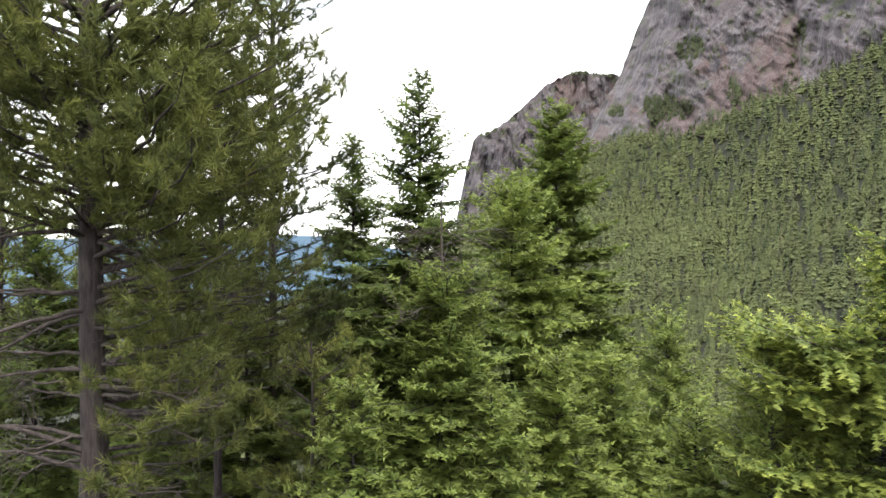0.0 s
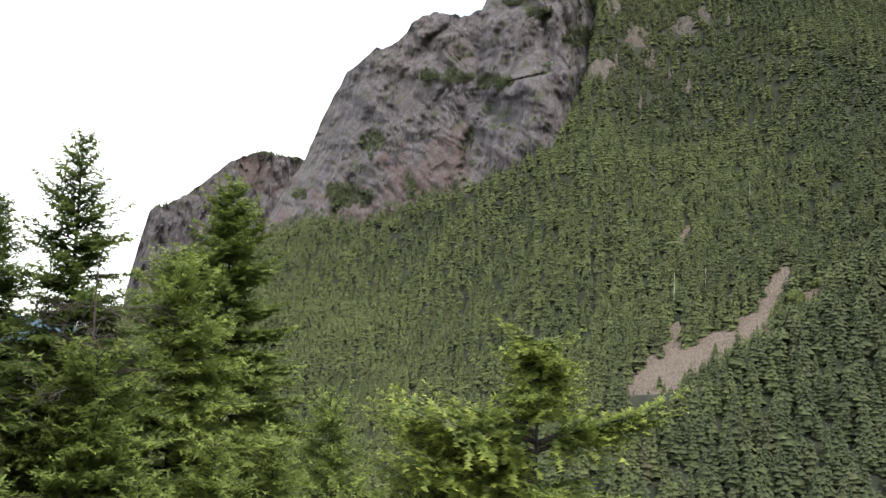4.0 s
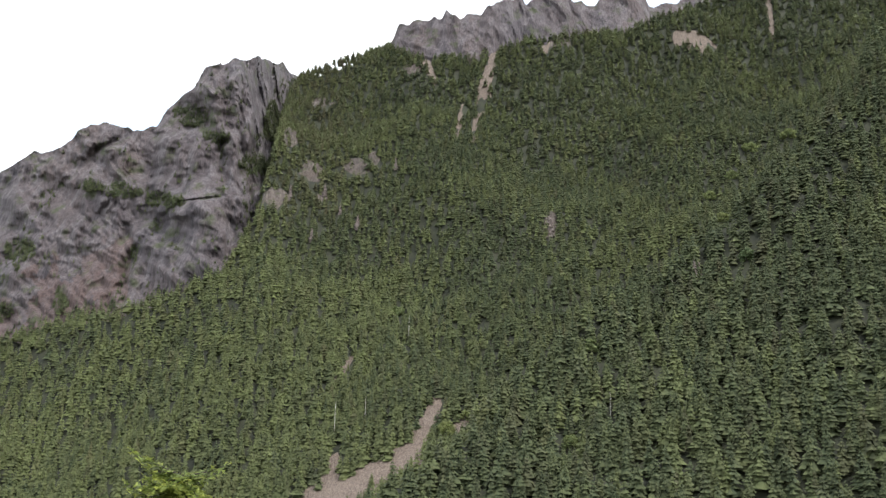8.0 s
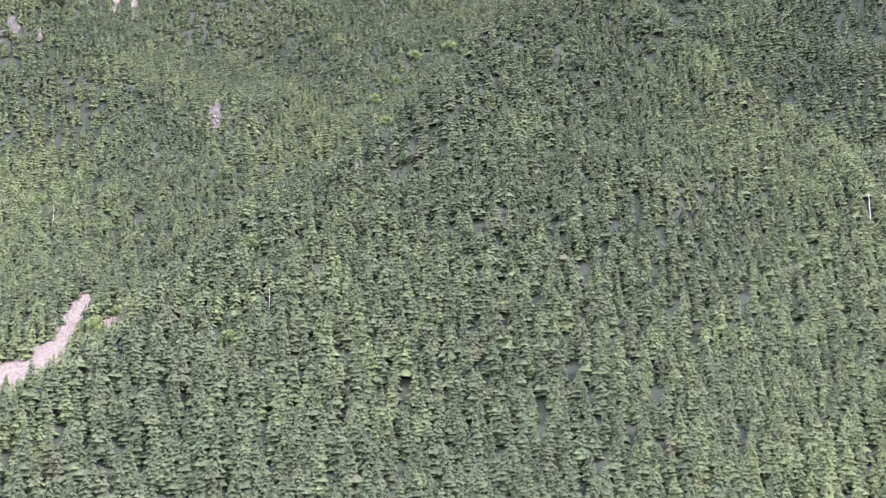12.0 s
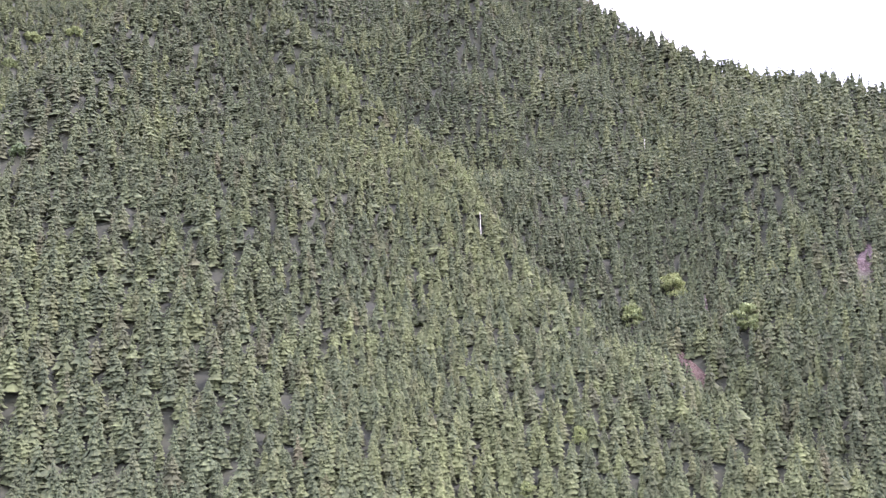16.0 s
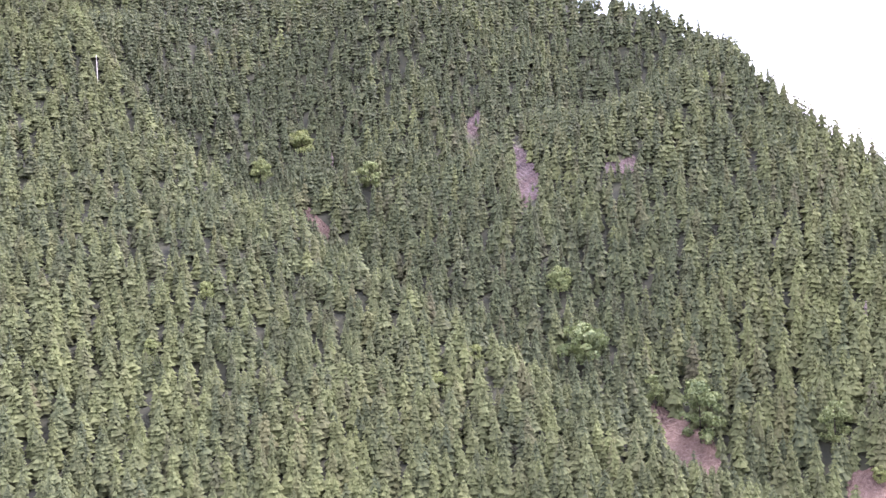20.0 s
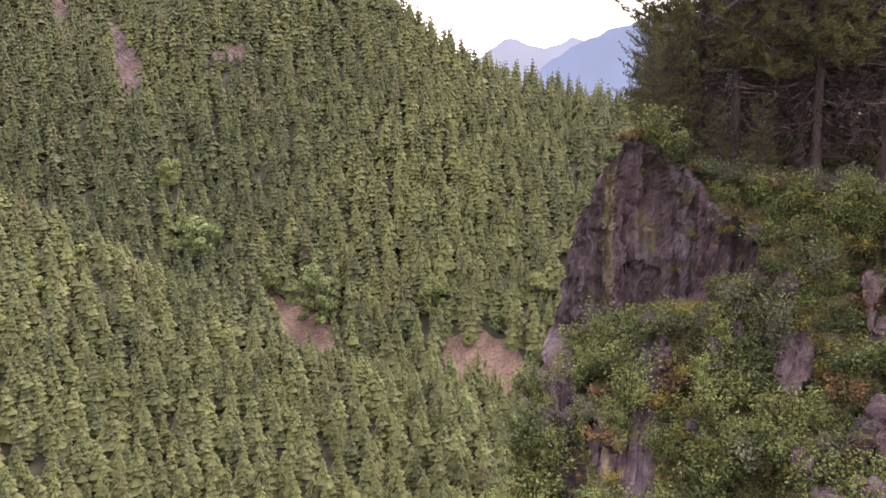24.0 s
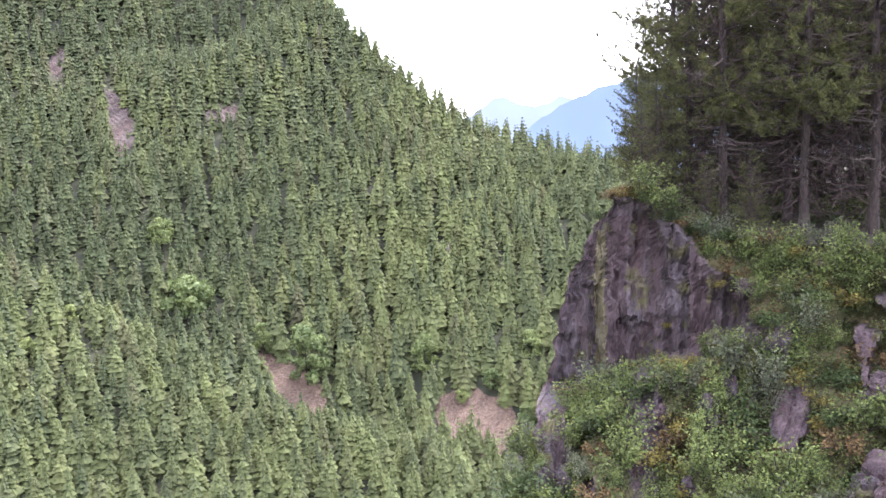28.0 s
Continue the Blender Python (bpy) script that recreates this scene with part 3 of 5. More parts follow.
V_D, EL_D = face("cliff_main", "tall grey and reddish rock wall with vertical ribs and ledges", 7.6, 33.4, 360, 180, D_TOP, D_BOT,
                 lambda a, v, e: FAR_AT(a) * np.exp(0.028 * np.maximum(D_BOT(a), 0)) * (1.05 + 0.22 * v), 42.0, 2.0, CLEFTS, LEDGES)
face("cliff_far", "distant grey-purple rock buttress with a sheer edge", 0.6, 13.0, 130, 70, E_TOP, lambda a: 0 * a - 3.0, lambda a, v, e: 3000 + 350 * v, 60.0, 6.0)
face("cliff_crest", "jagged rock pinnacles along the summit ridge", 36.5, 61.5, 260, 36, K_TOP, lambda a: MOUNTAIN(a) - 0.8,
     lambda a, v, e: FAR_AT(a) * np.exp(0.028 * MOUNTAIN(a)) * (1.0 + 0.05 * v), 18.0, 9.0)


# ---- blue hills in the distance: haze painted as a glowing colour ----
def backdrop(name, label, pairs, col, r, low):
    m, n, l, b = material("haze_glow_" + name, 1.0)
    # Haze is put into an emissive colour, since no air is modelled.
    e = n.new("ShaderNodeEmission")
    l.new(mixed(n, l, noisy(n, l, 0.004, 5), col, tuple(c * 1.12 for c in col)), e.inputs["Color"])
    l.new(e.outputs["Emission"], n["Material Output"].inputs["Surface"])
    f = curve(*pairs)
    az, v = np.meshgrid(np.linspace(pairs[0][0], pairs[-1][0], 90), np.linspace(0, 1, 6), indexing="ij")
    el = low + (f(az) + 0.12 * fbm(az * 1.7, 2.2, 0, 4) - low) * v
    rr = r + 60 * v
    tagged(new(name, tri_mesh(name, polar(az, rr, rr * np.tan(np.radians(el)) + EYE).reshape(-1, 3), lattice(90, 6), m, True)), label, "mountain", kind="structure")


backdrop("backdrop_ridge", "wooded mountain ridge in pale blue painted haze", [(140, -1), (141.5, 0.4), (143, 1.6), (146.2, 3.2), (149, 3.9), (156, 4.6), (166, 3)], (0.16, 0.22, 0.34), 4300, -6)
backdrop("backdrop_peaks", "far peaks with late snow in blue painted haze", [(134, 0), (138.5, 1.9), (140, 3.0), (142.5, 2.2), (144.2, 2.8), (146, 2.3), (150, 1)], (0.23, 0.28, 0.37), 4700, -6)
backdrop("backdrop_valley", "hills beyond the valley mouth in blue painted haze", [(-40, 1), (-20, 0.6), (-9, 0.9), (-4, 0.2), (2, -1)], (0.19, 0.29, 0.40), 4500, -9)


# ---- near trees: needles in sprays and tufts on real boughs ----
def sprays(g, S, D, L, step, size, shade, young, parts=2):
    """Needle sprays along twigs that start at S, run along D for L metres; young: 0..1 for each twig."""
    K = np.maximum(1, np.ceil(L / step)).astype(int)
    i = np.repeat(np.arange(len(L)), K)
    j = np.concatenate([np.arange(k) for k in K])
    f = (j + 0.5) / K[i]
    P = S[i] + D[i] * (L[i] * f)[:, None]
    side = np.cross(D[i], np.array([0, 0, 1.0])) + g.normal(0, 0.25, (len(i), 3))
    side /= np.linalg.norm(side, axis=1)[:, None] + 1e-9
    a = (size * np.clip(0.5 + 1.6 * L[i], 0.5, 1.0) * g.uniform(0.7, 1.25, len(i)) * (1.1 - 0.35 * f))[:, None]
    V, C = [], []
    for s in (1, -1):
        up = g.normal(0.0, 0.25, (len(i), 1)) * np.array([[0, 0, 1.0]])
        tip = P + D[i] * a * 0.55 + (s * side + up) * a
        V.append(np.stack([P - D[i] * a * 0.28, tip, P + D[i] * a * 0.42], 1))
        t = young[i] * f ** 2
        C.append(np.stack([np.stack([shade + 0 * t, t * 0.4], -1), np.stack([shade + 0 * t, t], -1), np.stack([shade + 0 * t, t * 0.7], -1)], 1))
    V, C = np.concatenate(V).reshape(-1, 3), np.concatenate(C).reshape(-1, 2)
    return V, np.arange(len(V)).reshape(-1, 3), np.clip(C, 0, 1)


def tufts(g, P, D, n, length, width, shade, young):
    """Pine needles: n thin blades fanned round each shoot end P that points along D."""
    i = np.repeat(np.arange(len(P)), n)
    d = D[i] * 0.7 + g.normal(0, 0.55, (len(i), 3)) + np.array([0, 0, 0.12])
    d /= np.linalg.norm(d, axis=1)[:, None] + 1e-9
    w = np.cross(d, g.normal(0, 1, (len(i), 3)))
    w /= np.linalg.norm(w, axis=1)[:, None] + 1e-9
    b = P[i] - D[i] * (g.uniform(0, 1, len(i)) * length * 0.8)[:, None]
    ln = (length * g.uniform(0.7, 1.2, len(i)))[:, None]
    V = np.stack([b - w * width / 2, b + w * width / 2, b + d * ln], 1).reshape(-1, 3)
    y = young[i]
    C = np.stack([np.stack([shade + g.normal(0, 0.1, len(i)), y * 0.3], -1)] * 2 + [np.stack([np.full(len(i), shade), y], -1)], 1).reshape(-1, 2)
    return V, np.arange(len(V)).reshape(-1, 3), np.clip(C, 0, 1)


def unit(v):
    return v / (np.linalg.norm(v, axis=-1, keepdims=True) + 1e-9)


def trunk_mesh(g, H, r0, r1, mat, sides=10, wob=0.04):
    n = 14
    f = np.linspace(0, 1, n)
    x, y = np.cumsum(g.normal(0, wob / 3, n)), np.cumsum(g.normal(0, wob / 3, n))
    x, y = x - x[0], y - y[0]
    rad = r0 + (r1 - r0) * f
    rad[0] *= 1.35
    V, F = tube(np.c_[x, y, f * H], rad, sides)
    return tri_mesh("trunk", V, F, mat, True), lambda h: np.array([np.interp(h, f * H, x), np.interp(h, f * H, y), h])


def bough_line(g, p0, phi, L, slope, droop, lift, n=7):
    s = np.linspace(0, 1, n)
    bend = np.cumsum(g.normal(0, 0.05, n))
    x = L * s * np.cos(phi + bend * s)
    y = L * s * np.sin(phi + bend * s)
    z = L * (s * math.tan(slope) - droop * s * s + lift * s ** 4)
    return p0 + np.c_[x, y, z]


def branchwork(tubes, ob, split):
    """The boughs of a tree: each a part on the nearest trees, one inner mesh on the rest."""
    if split:
        for V, F in tubes:
            part("bough", tri_mesh("bough", V, F, M_BARK, True), ob)
    else:
        V, F = joined(tubes)
        part("branchwork", tri_mesh("branchwork", V, F, M_BARK, True), ob)


def fir(name, label, az, r, top_el, R, seed, bare_to, young=0.4, shade=0.5, step=0.066, size=0.088, gap=0.17, fan=7, mat=None, extra=(), group="", power=0.8, split=False, loft=0.22):
    """A young conifer whose tip is seen at top_el: stem, boughs with flat sprays of needles, crown from bare_to metres under the tip."""
    g = np.random.RandomState(seed)
    x, y, gz = (float(q) for q in polar(az, r, land(az, r)[0]))
    top = EYE + r * math.tan(radians(top_el))
    H = top - gz
    ob = thing(name, x, y, gz, label, "tree", group)
    t_me, spine = trunk_mesh(g, H, 0.018 * H * 0.6 + 0.02, 0.006, M_BARK, 9, 0.05)
    part("trunk", t_me, ob)
    lines, h = [], H - 0.12
    depth = bare_to
    while h > H - depth:
        f = (H - h) / depth
        for k in range(fan):
            L = R * f ** power * g.uniform(0.55, 1.25) + 0.06
            slope = radians(44 - 40 * min(1, f * 1.5)) + g.normal(0, 0.1)
            lines.append((bough_line(g, spine(h + g.uniform(-0.06, 0.06)), g.uniform(0, 6.283), L, slope, 0.22 + 0.1 * f, 0.16), L))
        h -= gap * g.uniform(0.75, 1.25) * (0.75 + 0.5 * f)
    for hh, phi, L, slope in extra:
        lines.append((bough_line(g, spine(H - hh), phi, L, slope, 0.22, 0.2, 9), L))
    S, D, LN, Y, tubes, SZ = [], [], [], [], [], []
    for pts, L in lines:
        tubes.append(tube(pts, np.linspace(0.006 + 0.009 * L, 0.002, len(pts)), 4))
        n = max(2, int(L / 0.05))
        s = np.linspace(0.12, 1.0, n) + g.normal(0, 0.01, n)
        q = np.stack([np.interp(s, np.linspace(0, 1, len(pts)), pts[:, c]) for c in range(3)], -1)
        t = unit(np.stack([np.interp(s, np.linspace(0, 1, len(pts)), np.gradient(pts[:, c])) for c in range(3)], -1))
        sd = unit(np.cross(t, [0, 0, 1.0]))
        for sgn in (1, -1):
            d = unit(t * 0.62 + sgn * sd * g.uniform(0.6, 1.0, (n, 1)) + g.normal(0, loft, (n, 3)) + np.array([0, 0, -0.22]))
            S.append(q), D.append(d)
            LN.append((0.36 * L * (1.03 - np.clip(s, 0, 1)) + 0.07) * g.uniform(0.6, 1.2, n))
            Y.append(young * g.uniform(0.4, 1.3, n) * (0.35 + 0.65 * s))
        S.append(q[-1:]), D.append(t[-1:]), LN.append(np.array([0.1])), Y.append(np.array([young]))
    branchwork(tubes, ob, split)
    V, F, C = sprays(g, np.concatenate(S), np.concatenate(D), np.concatenate(LN), step, size, shade, np.concatenate(Y))
    part("crown", tri_mesh("crown", V, F, mat or M_FIR, False, C), ob)
    return ob


def dead_branch(g, p0, phi, L, slope, thick):
    """A bare grey limb with crooked side twigs, as one mesh."""
    pts = bough_line(g, np.asarray(p0, float), phi, L, slope, 0.25, 0.12, 9) + np.c_[g.normal(0, 0.012, (9, 2)), g.normal(0, 0.015, 9)]
    pieces = [tube(pts, np.linspace(thick, 0.004, 9), 6)]
    for k in range(int(4 + 5 * L)):
        s = g.uniform(0.25, 1.0)
        q = np.array([np.interp(s, np.linspace(0, 1, 9), pts[:, c]) for c in range(3)])
        l2 = g.uniform(0.15, 0.5) * (1.2 - 0.5 * s)
        tw = bough_line(g, q, phi + g.choice([-1, 1]) * g.uniform(0.4, 1.3), l2, g.normal(0, 0.45), 0.3, 0.3, 5)
        pieces.append(tube(tw, np.linspace(0.0055, 0.002, 5), 4))
        for m in range(2):
            e = tw[g.randint(2, 5)]
            t2 = bough_line(g, e, g.uniform(0, 6.28), l2 * 0.45, g.normal(0, 0.6), 0.2, 0.2, 4)
            pieces.append(tube(t2, np.linspace(0.003, 0.0015, 4), 3))
    V, F = joined(pieces)
    return tri_mesh("dead_branch", V, F, M_DEAD, True)


def pine(name, label, x, y, z, H, seed, crown, R, r0, fine=True, shade=0.4, young=0.3, whorl=0.42, fan=4, dead=(), group="", extra=(), fill=1.0, power=0.55, topr=0.25, split=False, mat=None):
    """A pine: bark trunk, bare lower limbs (each a part), boughs that carry tufts from crown metres up."""
    g = np.random.RandomState(seed)
    ob = thing(name, x, y, z, label, "tree", group)
    t_me, spine = trunk_mesh(g, H, r0, r0 * topr, M_BARK, 14 if fine else 8, 0.06)
    part("trunk", t_me, ob)
    for hh, phi, L, slope in dead:
        part("dead_branch", dead_branch(g, spine(hh), phi, L, slope, 0.012 + 0.012 * L), ob, "bare grey dead branch")
    lines, h = [], crown
    while h < H - 0.1:
        f = (H - h) / (H - crown)
        for k in range(fan):
            L = R * (f ** power) * g.uniform(0.6, 1.15) + 0.15
            lines.append((bough_line(g, spine(h + g.uniform(-0.1, 0.1)), g.uniform(0, 6.283), L, radians(14 + 30 * (1 - f)) + g.normal(0, 0.12), 0.30, 0.34, 8), L))
        h += whorl * g.uniform(0.75, 1.25)
    for hh, phi, L, slope in extra:
        lines.append((bough_line(g, spine(hh), phi, L, slope, 0.25, 0.3, 10), L))
    P, D, Y, tubes = [], [], [], []
    for pts, L in lines:
        tubes.append(tube(pts, np.linspace(0.008 + 0.013 * L, 0.005, len(pts)), 6 if fine else 3))
        n = max(3, int(L / (0.13 if fine else 0.2)))
        for s in np.linspace(0.25, 1.0, n):
            q = np.array([np.interp(s, np.linspace(0, 1, len(pts)), pts[:, c]) for c in range(3)])
            t = unit(np.array([np.interp(s, np.linspace(0, 1, len(pts)), np.gradient(pts[:, c])) for c in range(3)]))
            l2 = (0.38 * L * (1.05 - s) + 0.16) * g.uniform(0.6, 1.2)
            phi = math.atan2(t[1], t[0]) + g.choice([-1, 1]) * g.uniform(0.35, 1.0)
            tw = bough_line(g, q, phi, l2, g.normal(0.15, 0.25), 0.1, 0.35, 4)
            if fine and not split:
                tubes.append(tube(tw, np.linspace(0.007, 0.003, 4), 4 if fine else 3))
            for m in range(max(2, int(fill * l2 / (0.13 if fine else 0.17)))):
                u = 1.0 if m == 0 else g.uniform(0.25, 1.0)
                e = np.array([np.interp(u, np.linspace(0, 1, 4), tw[:, c]) for c in range(3)])
                d = unit(tw[3] - tw[1] + g.normal(0, 0.5, 3) * l2 + np.array([0, 0, 0.35 * l2]))
                P.append(e + d * g.uniform(0.0, 0.09)), D.append(d), Y.append(young * g.uniform(0.2, 1.5))
    branchwork(tubes, ob, split)
    P, D, Y = np.array(P), np.array(D), np.array(Y)
    V, F, C = tufts(g, P, D, 30 if fine else 14, 0.14 if fine else 0.19, 0.011 if fine else 0.024, shade, Y)
    part("crown", tri_mesh("crown", V, F, mat or M_PINE, False, C), ob)
    return ob


def spot(az, r, el):
    """World place on a sight line."""
    return polar(az, r, EYE + r * math.tan(radians(el)))


def ground_at(az, r):
    return [float(q) for q in polar(az, r, land(az, r)[0])]


# the big pine beside the lookout
px0, py0, pz0 = ground_at(-22.0, 10.0)
g0 = np.random.RandomState(5)
TOP_H = EYE - pz0                      # eye height above its foot
ALONG = radians(22)                    # bearing to the right of the trunk, as an angle in the plan
dead0 = []
for k in range(56):
    dead0.append((TOP_H + g0.uniform(-2.8, 0.9), g0.uniform(-0.9, 0.7) + (0.35 if k % 3 else 3.5), g0.uniform(0.7, 1.9), g0.normal(0.1, 0.18)))
dead0 += [(TOP_H - 0.62, ALONG - 0.25, 1.75, 0.16), (TOP_H + 1.35, ALONG + 3.3, 1.3, 0.35), (TOP_H - 0.45, ALONG + 3.2, 1.4, 0.1), (TOP_H - 1.25, ALONG + 3.0, 1.5, 0.05)]
live0 = [(TOP_H + 0.2 + 0.1 * k, ALONG + (-0.9 + 0.55 * (k % 4)) - 0.3, 2.6 - 0.03 * k, 0.25 + 0.015 * k) for k in range(24)]
live0 += [(TOP_H - 0.6 + 0.16 * k, ALONG - 1.15 + 0.3 * (k % 3), 1.9, 0.3) for k in range(12)]
live0 += [(TOP_H - 2.4 + 0.13 * k, ALONG - 1.3 + 0.6 * (k % 4), 1.3 + 0.25 * (k % 3), 0.15) for k in range(16)]
live0 += [(TOP_H + 0.1 + 0.13 * k, ALONG + 3.4 - 0.5 * (k % 3), 1.9, 0.4) for k in range(20)]
live0 += [(TOP_H + 0.1 + 0.09 * k, -1.2 + 0.45 * (k % 4 - 1.5), 1.0 + 0.25 * (k % 3), 0.35) for k in range(18)]
pine("pine_tree", "tall pine with rough dark bark and bare lower limbs", px0, py0, pz0, TOP_H + 5.5, 5, TOP_H + 1.2, 1.9, 0.19, True, 0.38, 0.5, 0.27, 5, dead0,
     extra=live0, topr=0.35, split=True)
px1, py1, pz1 = ground_at(-10.6, 14.5)
h1 = EYE - pz1
pine("pine_tree", "dark bushy pine standing against the bright sky", px1, py1, pz1, h1 + 5.0, 15, h1 - 2.4, 1.35, 0.12, True, 0.15, 0.15, 0.25, 5, fill=1.0)
px2, py2, pz2 = ground_at(-14.5, 12.5)
h2 = EYE - pz2
pine("pine_tree", "slender young pine half hidden among its neighbours", px2, py2, pz2, h2 + 2.6, 17, h2 - 1.9, 1.3, 0.09, True, 0.4, 0.5, 0.28, 5, fill=1.0)
pine("pine_tree", "small bushy pine sapling below the lookout", *ground_at(-8.2, 11.5), EYE - ground_at(-8.2, 11.5)[2] - 1.2, 19, EYE - ground_at(-8.2, 11.5)[2] - 4.2, 0.9, 0.06, True, 0.45, 0.6, 0.3, 4)

for az_b, r_b, top_b, sd in ((-19.5, 16.5, 4.5, 23), (-26.5, 15.0, 4.0, 24), (-16.0, 17.5, 3.0, 25)):
    bx, by, bz = ground_at(az_b, r_b)
    pine("pine_tree", "bushy pine filling the shade behind the lookout pine", bx, by, bz, EYE - bz + top_b, sd, EYE - bz - 2.5, 1.5, 0.1, False, 0.45, 0.5, 0.3, 5, fill=1.3)
GR = "conifers below the lookout"
fir("fir_tree", "slender dark fir spire with sparse upper branches", -1.6, 13.5, 11.4, 2.0, 101, 5.6, 0.3, 0.4, gap=0.16, fan=7, size=0.095, group=GR, power=0.95)
fir("fir_tree", "dark fir spire standing behind its neighbour", -5.8, 16.5, 7.4, 2.0, 102, 5.6, 0.3, 0.4, gap=0.16, fan=7, size=0.1, group=GR, power=0.95)
fir("fir_tree", "tall green fir with a dense pointed top", 7.3, 21.0, 9.2, 2.5, 103, 7.5, 0.45, 0.7, gap=0.22, fan=7, size=0.13, group=GR, power=0.7)
fir("fir_tree", "bright green young fir with fresh shoots and a bare stem below", 4.4, 15.0, 4.6, 1.75, 104, 4.0, 0.7, 1.0, gap=0.18, fan=7, group=GR, power=0.6, loft=0.4)
fir("hemlock_tree", "hemlock with layered drooping branches and a dead top", 0.0, 12.0, -1.6, 1.45, 105, 3.6, 0.5, 0.85, gap=0.16, fan=7, group=GR, power=0.5)
fir("fir_tree", "young fir with light new growth", 7.4, 13.0, -6.8, 1.15, 106, 2.6, 0.7, 1.0, loft=0.4, gap=0.16, fan=7, group=GR, power=0.7)
fir("fir_tree", "young fir with light new growth", 11.2, 15.5, -6.4, 1.3, 107, 3.0, 0.6, 1.0, loft=0.4, gap=0.16, fan=7, group=GR, power=0.7)
fir("fir_tree", "bushy shaded fir among the pines", -12.5, 14.5, -2.2, 1.5, 110, 3.8, 0.3, 0.6, gap=0.16, fan=7, group=GR)
fir("fir_tree", "bushy fir with sunlit yellow-green sprays behind the pine", -18.0, 14.0, -0.6, 1.7, 111, 4.2, 0.6, 0.8, gap=0.16, fan=7, group=GR)
fir("fir_tree", "bushy fir with sunlit yellow-green sprays behind the pine", -25.0, 14.0, 1.5, 1.7, 112, 5.0, 0.45, 0.6, gap=0.16, fan=7, group=GR)
fir("fir_tree", "green fir filling the gap between the spires", -3.8, 14.2, -2.6, 1.4, 113, 3.4, 0.45, 0.8, gap=0.16, fan=7, group=GR)
fir("fir_tree", "low fir with light sprays under the lookout", 3.4, 11.5, -9.2, 1.2, 114, 2.0, 0.6, 0.95, loft=0.4, gap=0.16, fan=7, group=GR)
fir("fir_tree", "low fir with light sprays under the lookout", -6.0, 11.0, -8.6, 1.2, 115, 2.0, 0.55, 0.9, loft=0.4, gap=0.16, fan=7, group=GR)
fir("fir_tree", "low fir with light sprays under the lookout", 18.5, 12.5, -10.5, 1.2, 116, 2.0, 0.6, 0.9, gap=0.16, fan=7, group=GR)
ob = fir("birch_tree", "small light-green leafy tree with an open crown", 14.2, 17.5, -4.2, 1.5, 108, 4.2, 0.7, 0.9, loft=0.6, step=0.09, size=0.09, gap=0.22, fan=7, mat=M_FIR, group=GR, power=0.5)
fir("fir_tree", "low fir with light sprays under the lookout", 20.6, 10.5, -10.0, 1.3, 117, 2.2, 0.6, 0.95, gap=0.16, fan=7, group=GR, loft=0.4)
fir("fir_tree", "young fir with light new growth", 15.6, 12.5, -9.6, 1.3, 118, 2.4, 0.7, 1.0, gap=0.17, fan=7, group=GR, loft=0.4)
gs = np.random.RandomState(121)
# a bushy head over a bare neck, wide rising boughs to one side, one long bough to the other
side = [(gs.uniform(0.03, 0.95), gs.uniform(0, 6.283), gs.uniform(0.28, 0.58), gs.uniform(-0.6, 0.45)) for k in range(130)]
side += [(gs.uniform(1.05, 3.1), 2.67 + gs.uniform(-0.75, 0.75), gs.uniform(1.1, 2.2), gs.uniform(0.05, 0.42)) for k in range(84)]
side += [(gs.uniform(1.25, 1.45), -0.47 + gs.uniform(-0.22, 0.22), gs.uniform(1.35, 1.9), gs.uniform(0.32, 0.42)) for k in range(5)]
side += [(gs.uniform(1.8, 2.8), -0.6 + gs.uniform(-0.6, 0.6), gs.uniform(0.7, 1.25), gs.uniform(0.05, 0.3)) for k in range(9)]
side += [(gs.uniform(1.7, 3.1), -1.6 + gs.uniform(-0.6, 0.6), gs.uniform(0.5, 1.1), gs.uniform(0.05, 0.3)) for k in range(10)]
fir("fir_tree", "bright yellow-green young fir with a bushy crooked top", 27.4, 11.0, 0.2, 1.0, 120, 3.4, 1.6, 0.6, step=0.038, size=0.07, gap=0.24, fan=0, extra=side, power=0.5, split=True, loft=0.3)
# the dead top of the hemlock, and its bare upper boughs
x5, y5, z5 = ground_at(0.0, 12.0)
g5 = np.random.RandomState(55)
ob = thing("dead_treetop", x5 + 0.02, y5, EYE + 12.0 * math.tan(radians(-3.0)), "grey leafless top of a dying hemlock", "tree")
part("stem", tri_mesh("stem", *tube(np.c_[np.cumsum(g5.normal(0, 0.012, 9)), np.cumsum(g5.normal(0, 0.012, 9)), np.linspace(-0.25, 1.5, 9)], np.linspace(0.028, 0.006, 9), 6), M_DEAD, True), ob)
for k in range(16):
    part("dead_branch", dead_branch(g5, (0, 0, g5.uniform(-0.2, 1.0)), g5.uniform(0, 6.28), g5.uniform(0.3, 1.15), g5.normal(0.1, 0.2), 0.008), ob)


# ---- the rocky spur beside the lookout ----
M_TURF = plain("mossy_turf", (0.026, 0.028, 0.010), (0.060, 0.044, 0.020), 2.2, 0.95, bump=0.8, dist=0.08)
# Litter is kept very dark: shade under the pines is put into its colour.
M_LITTER = plain("needle_litter", (0.014, 0.012, 0.007), (0.035, 0.024, 0.014), 3.0, 0.95, bump=0.6, dist=0.05)
M_LICHEN = rock("lichen_rock", (0.115, 0.10, 0.055), (0.14, 0.12, 0.07), (0.20, 0.18, 0.13), 1.2, (1, 1, 0.3))
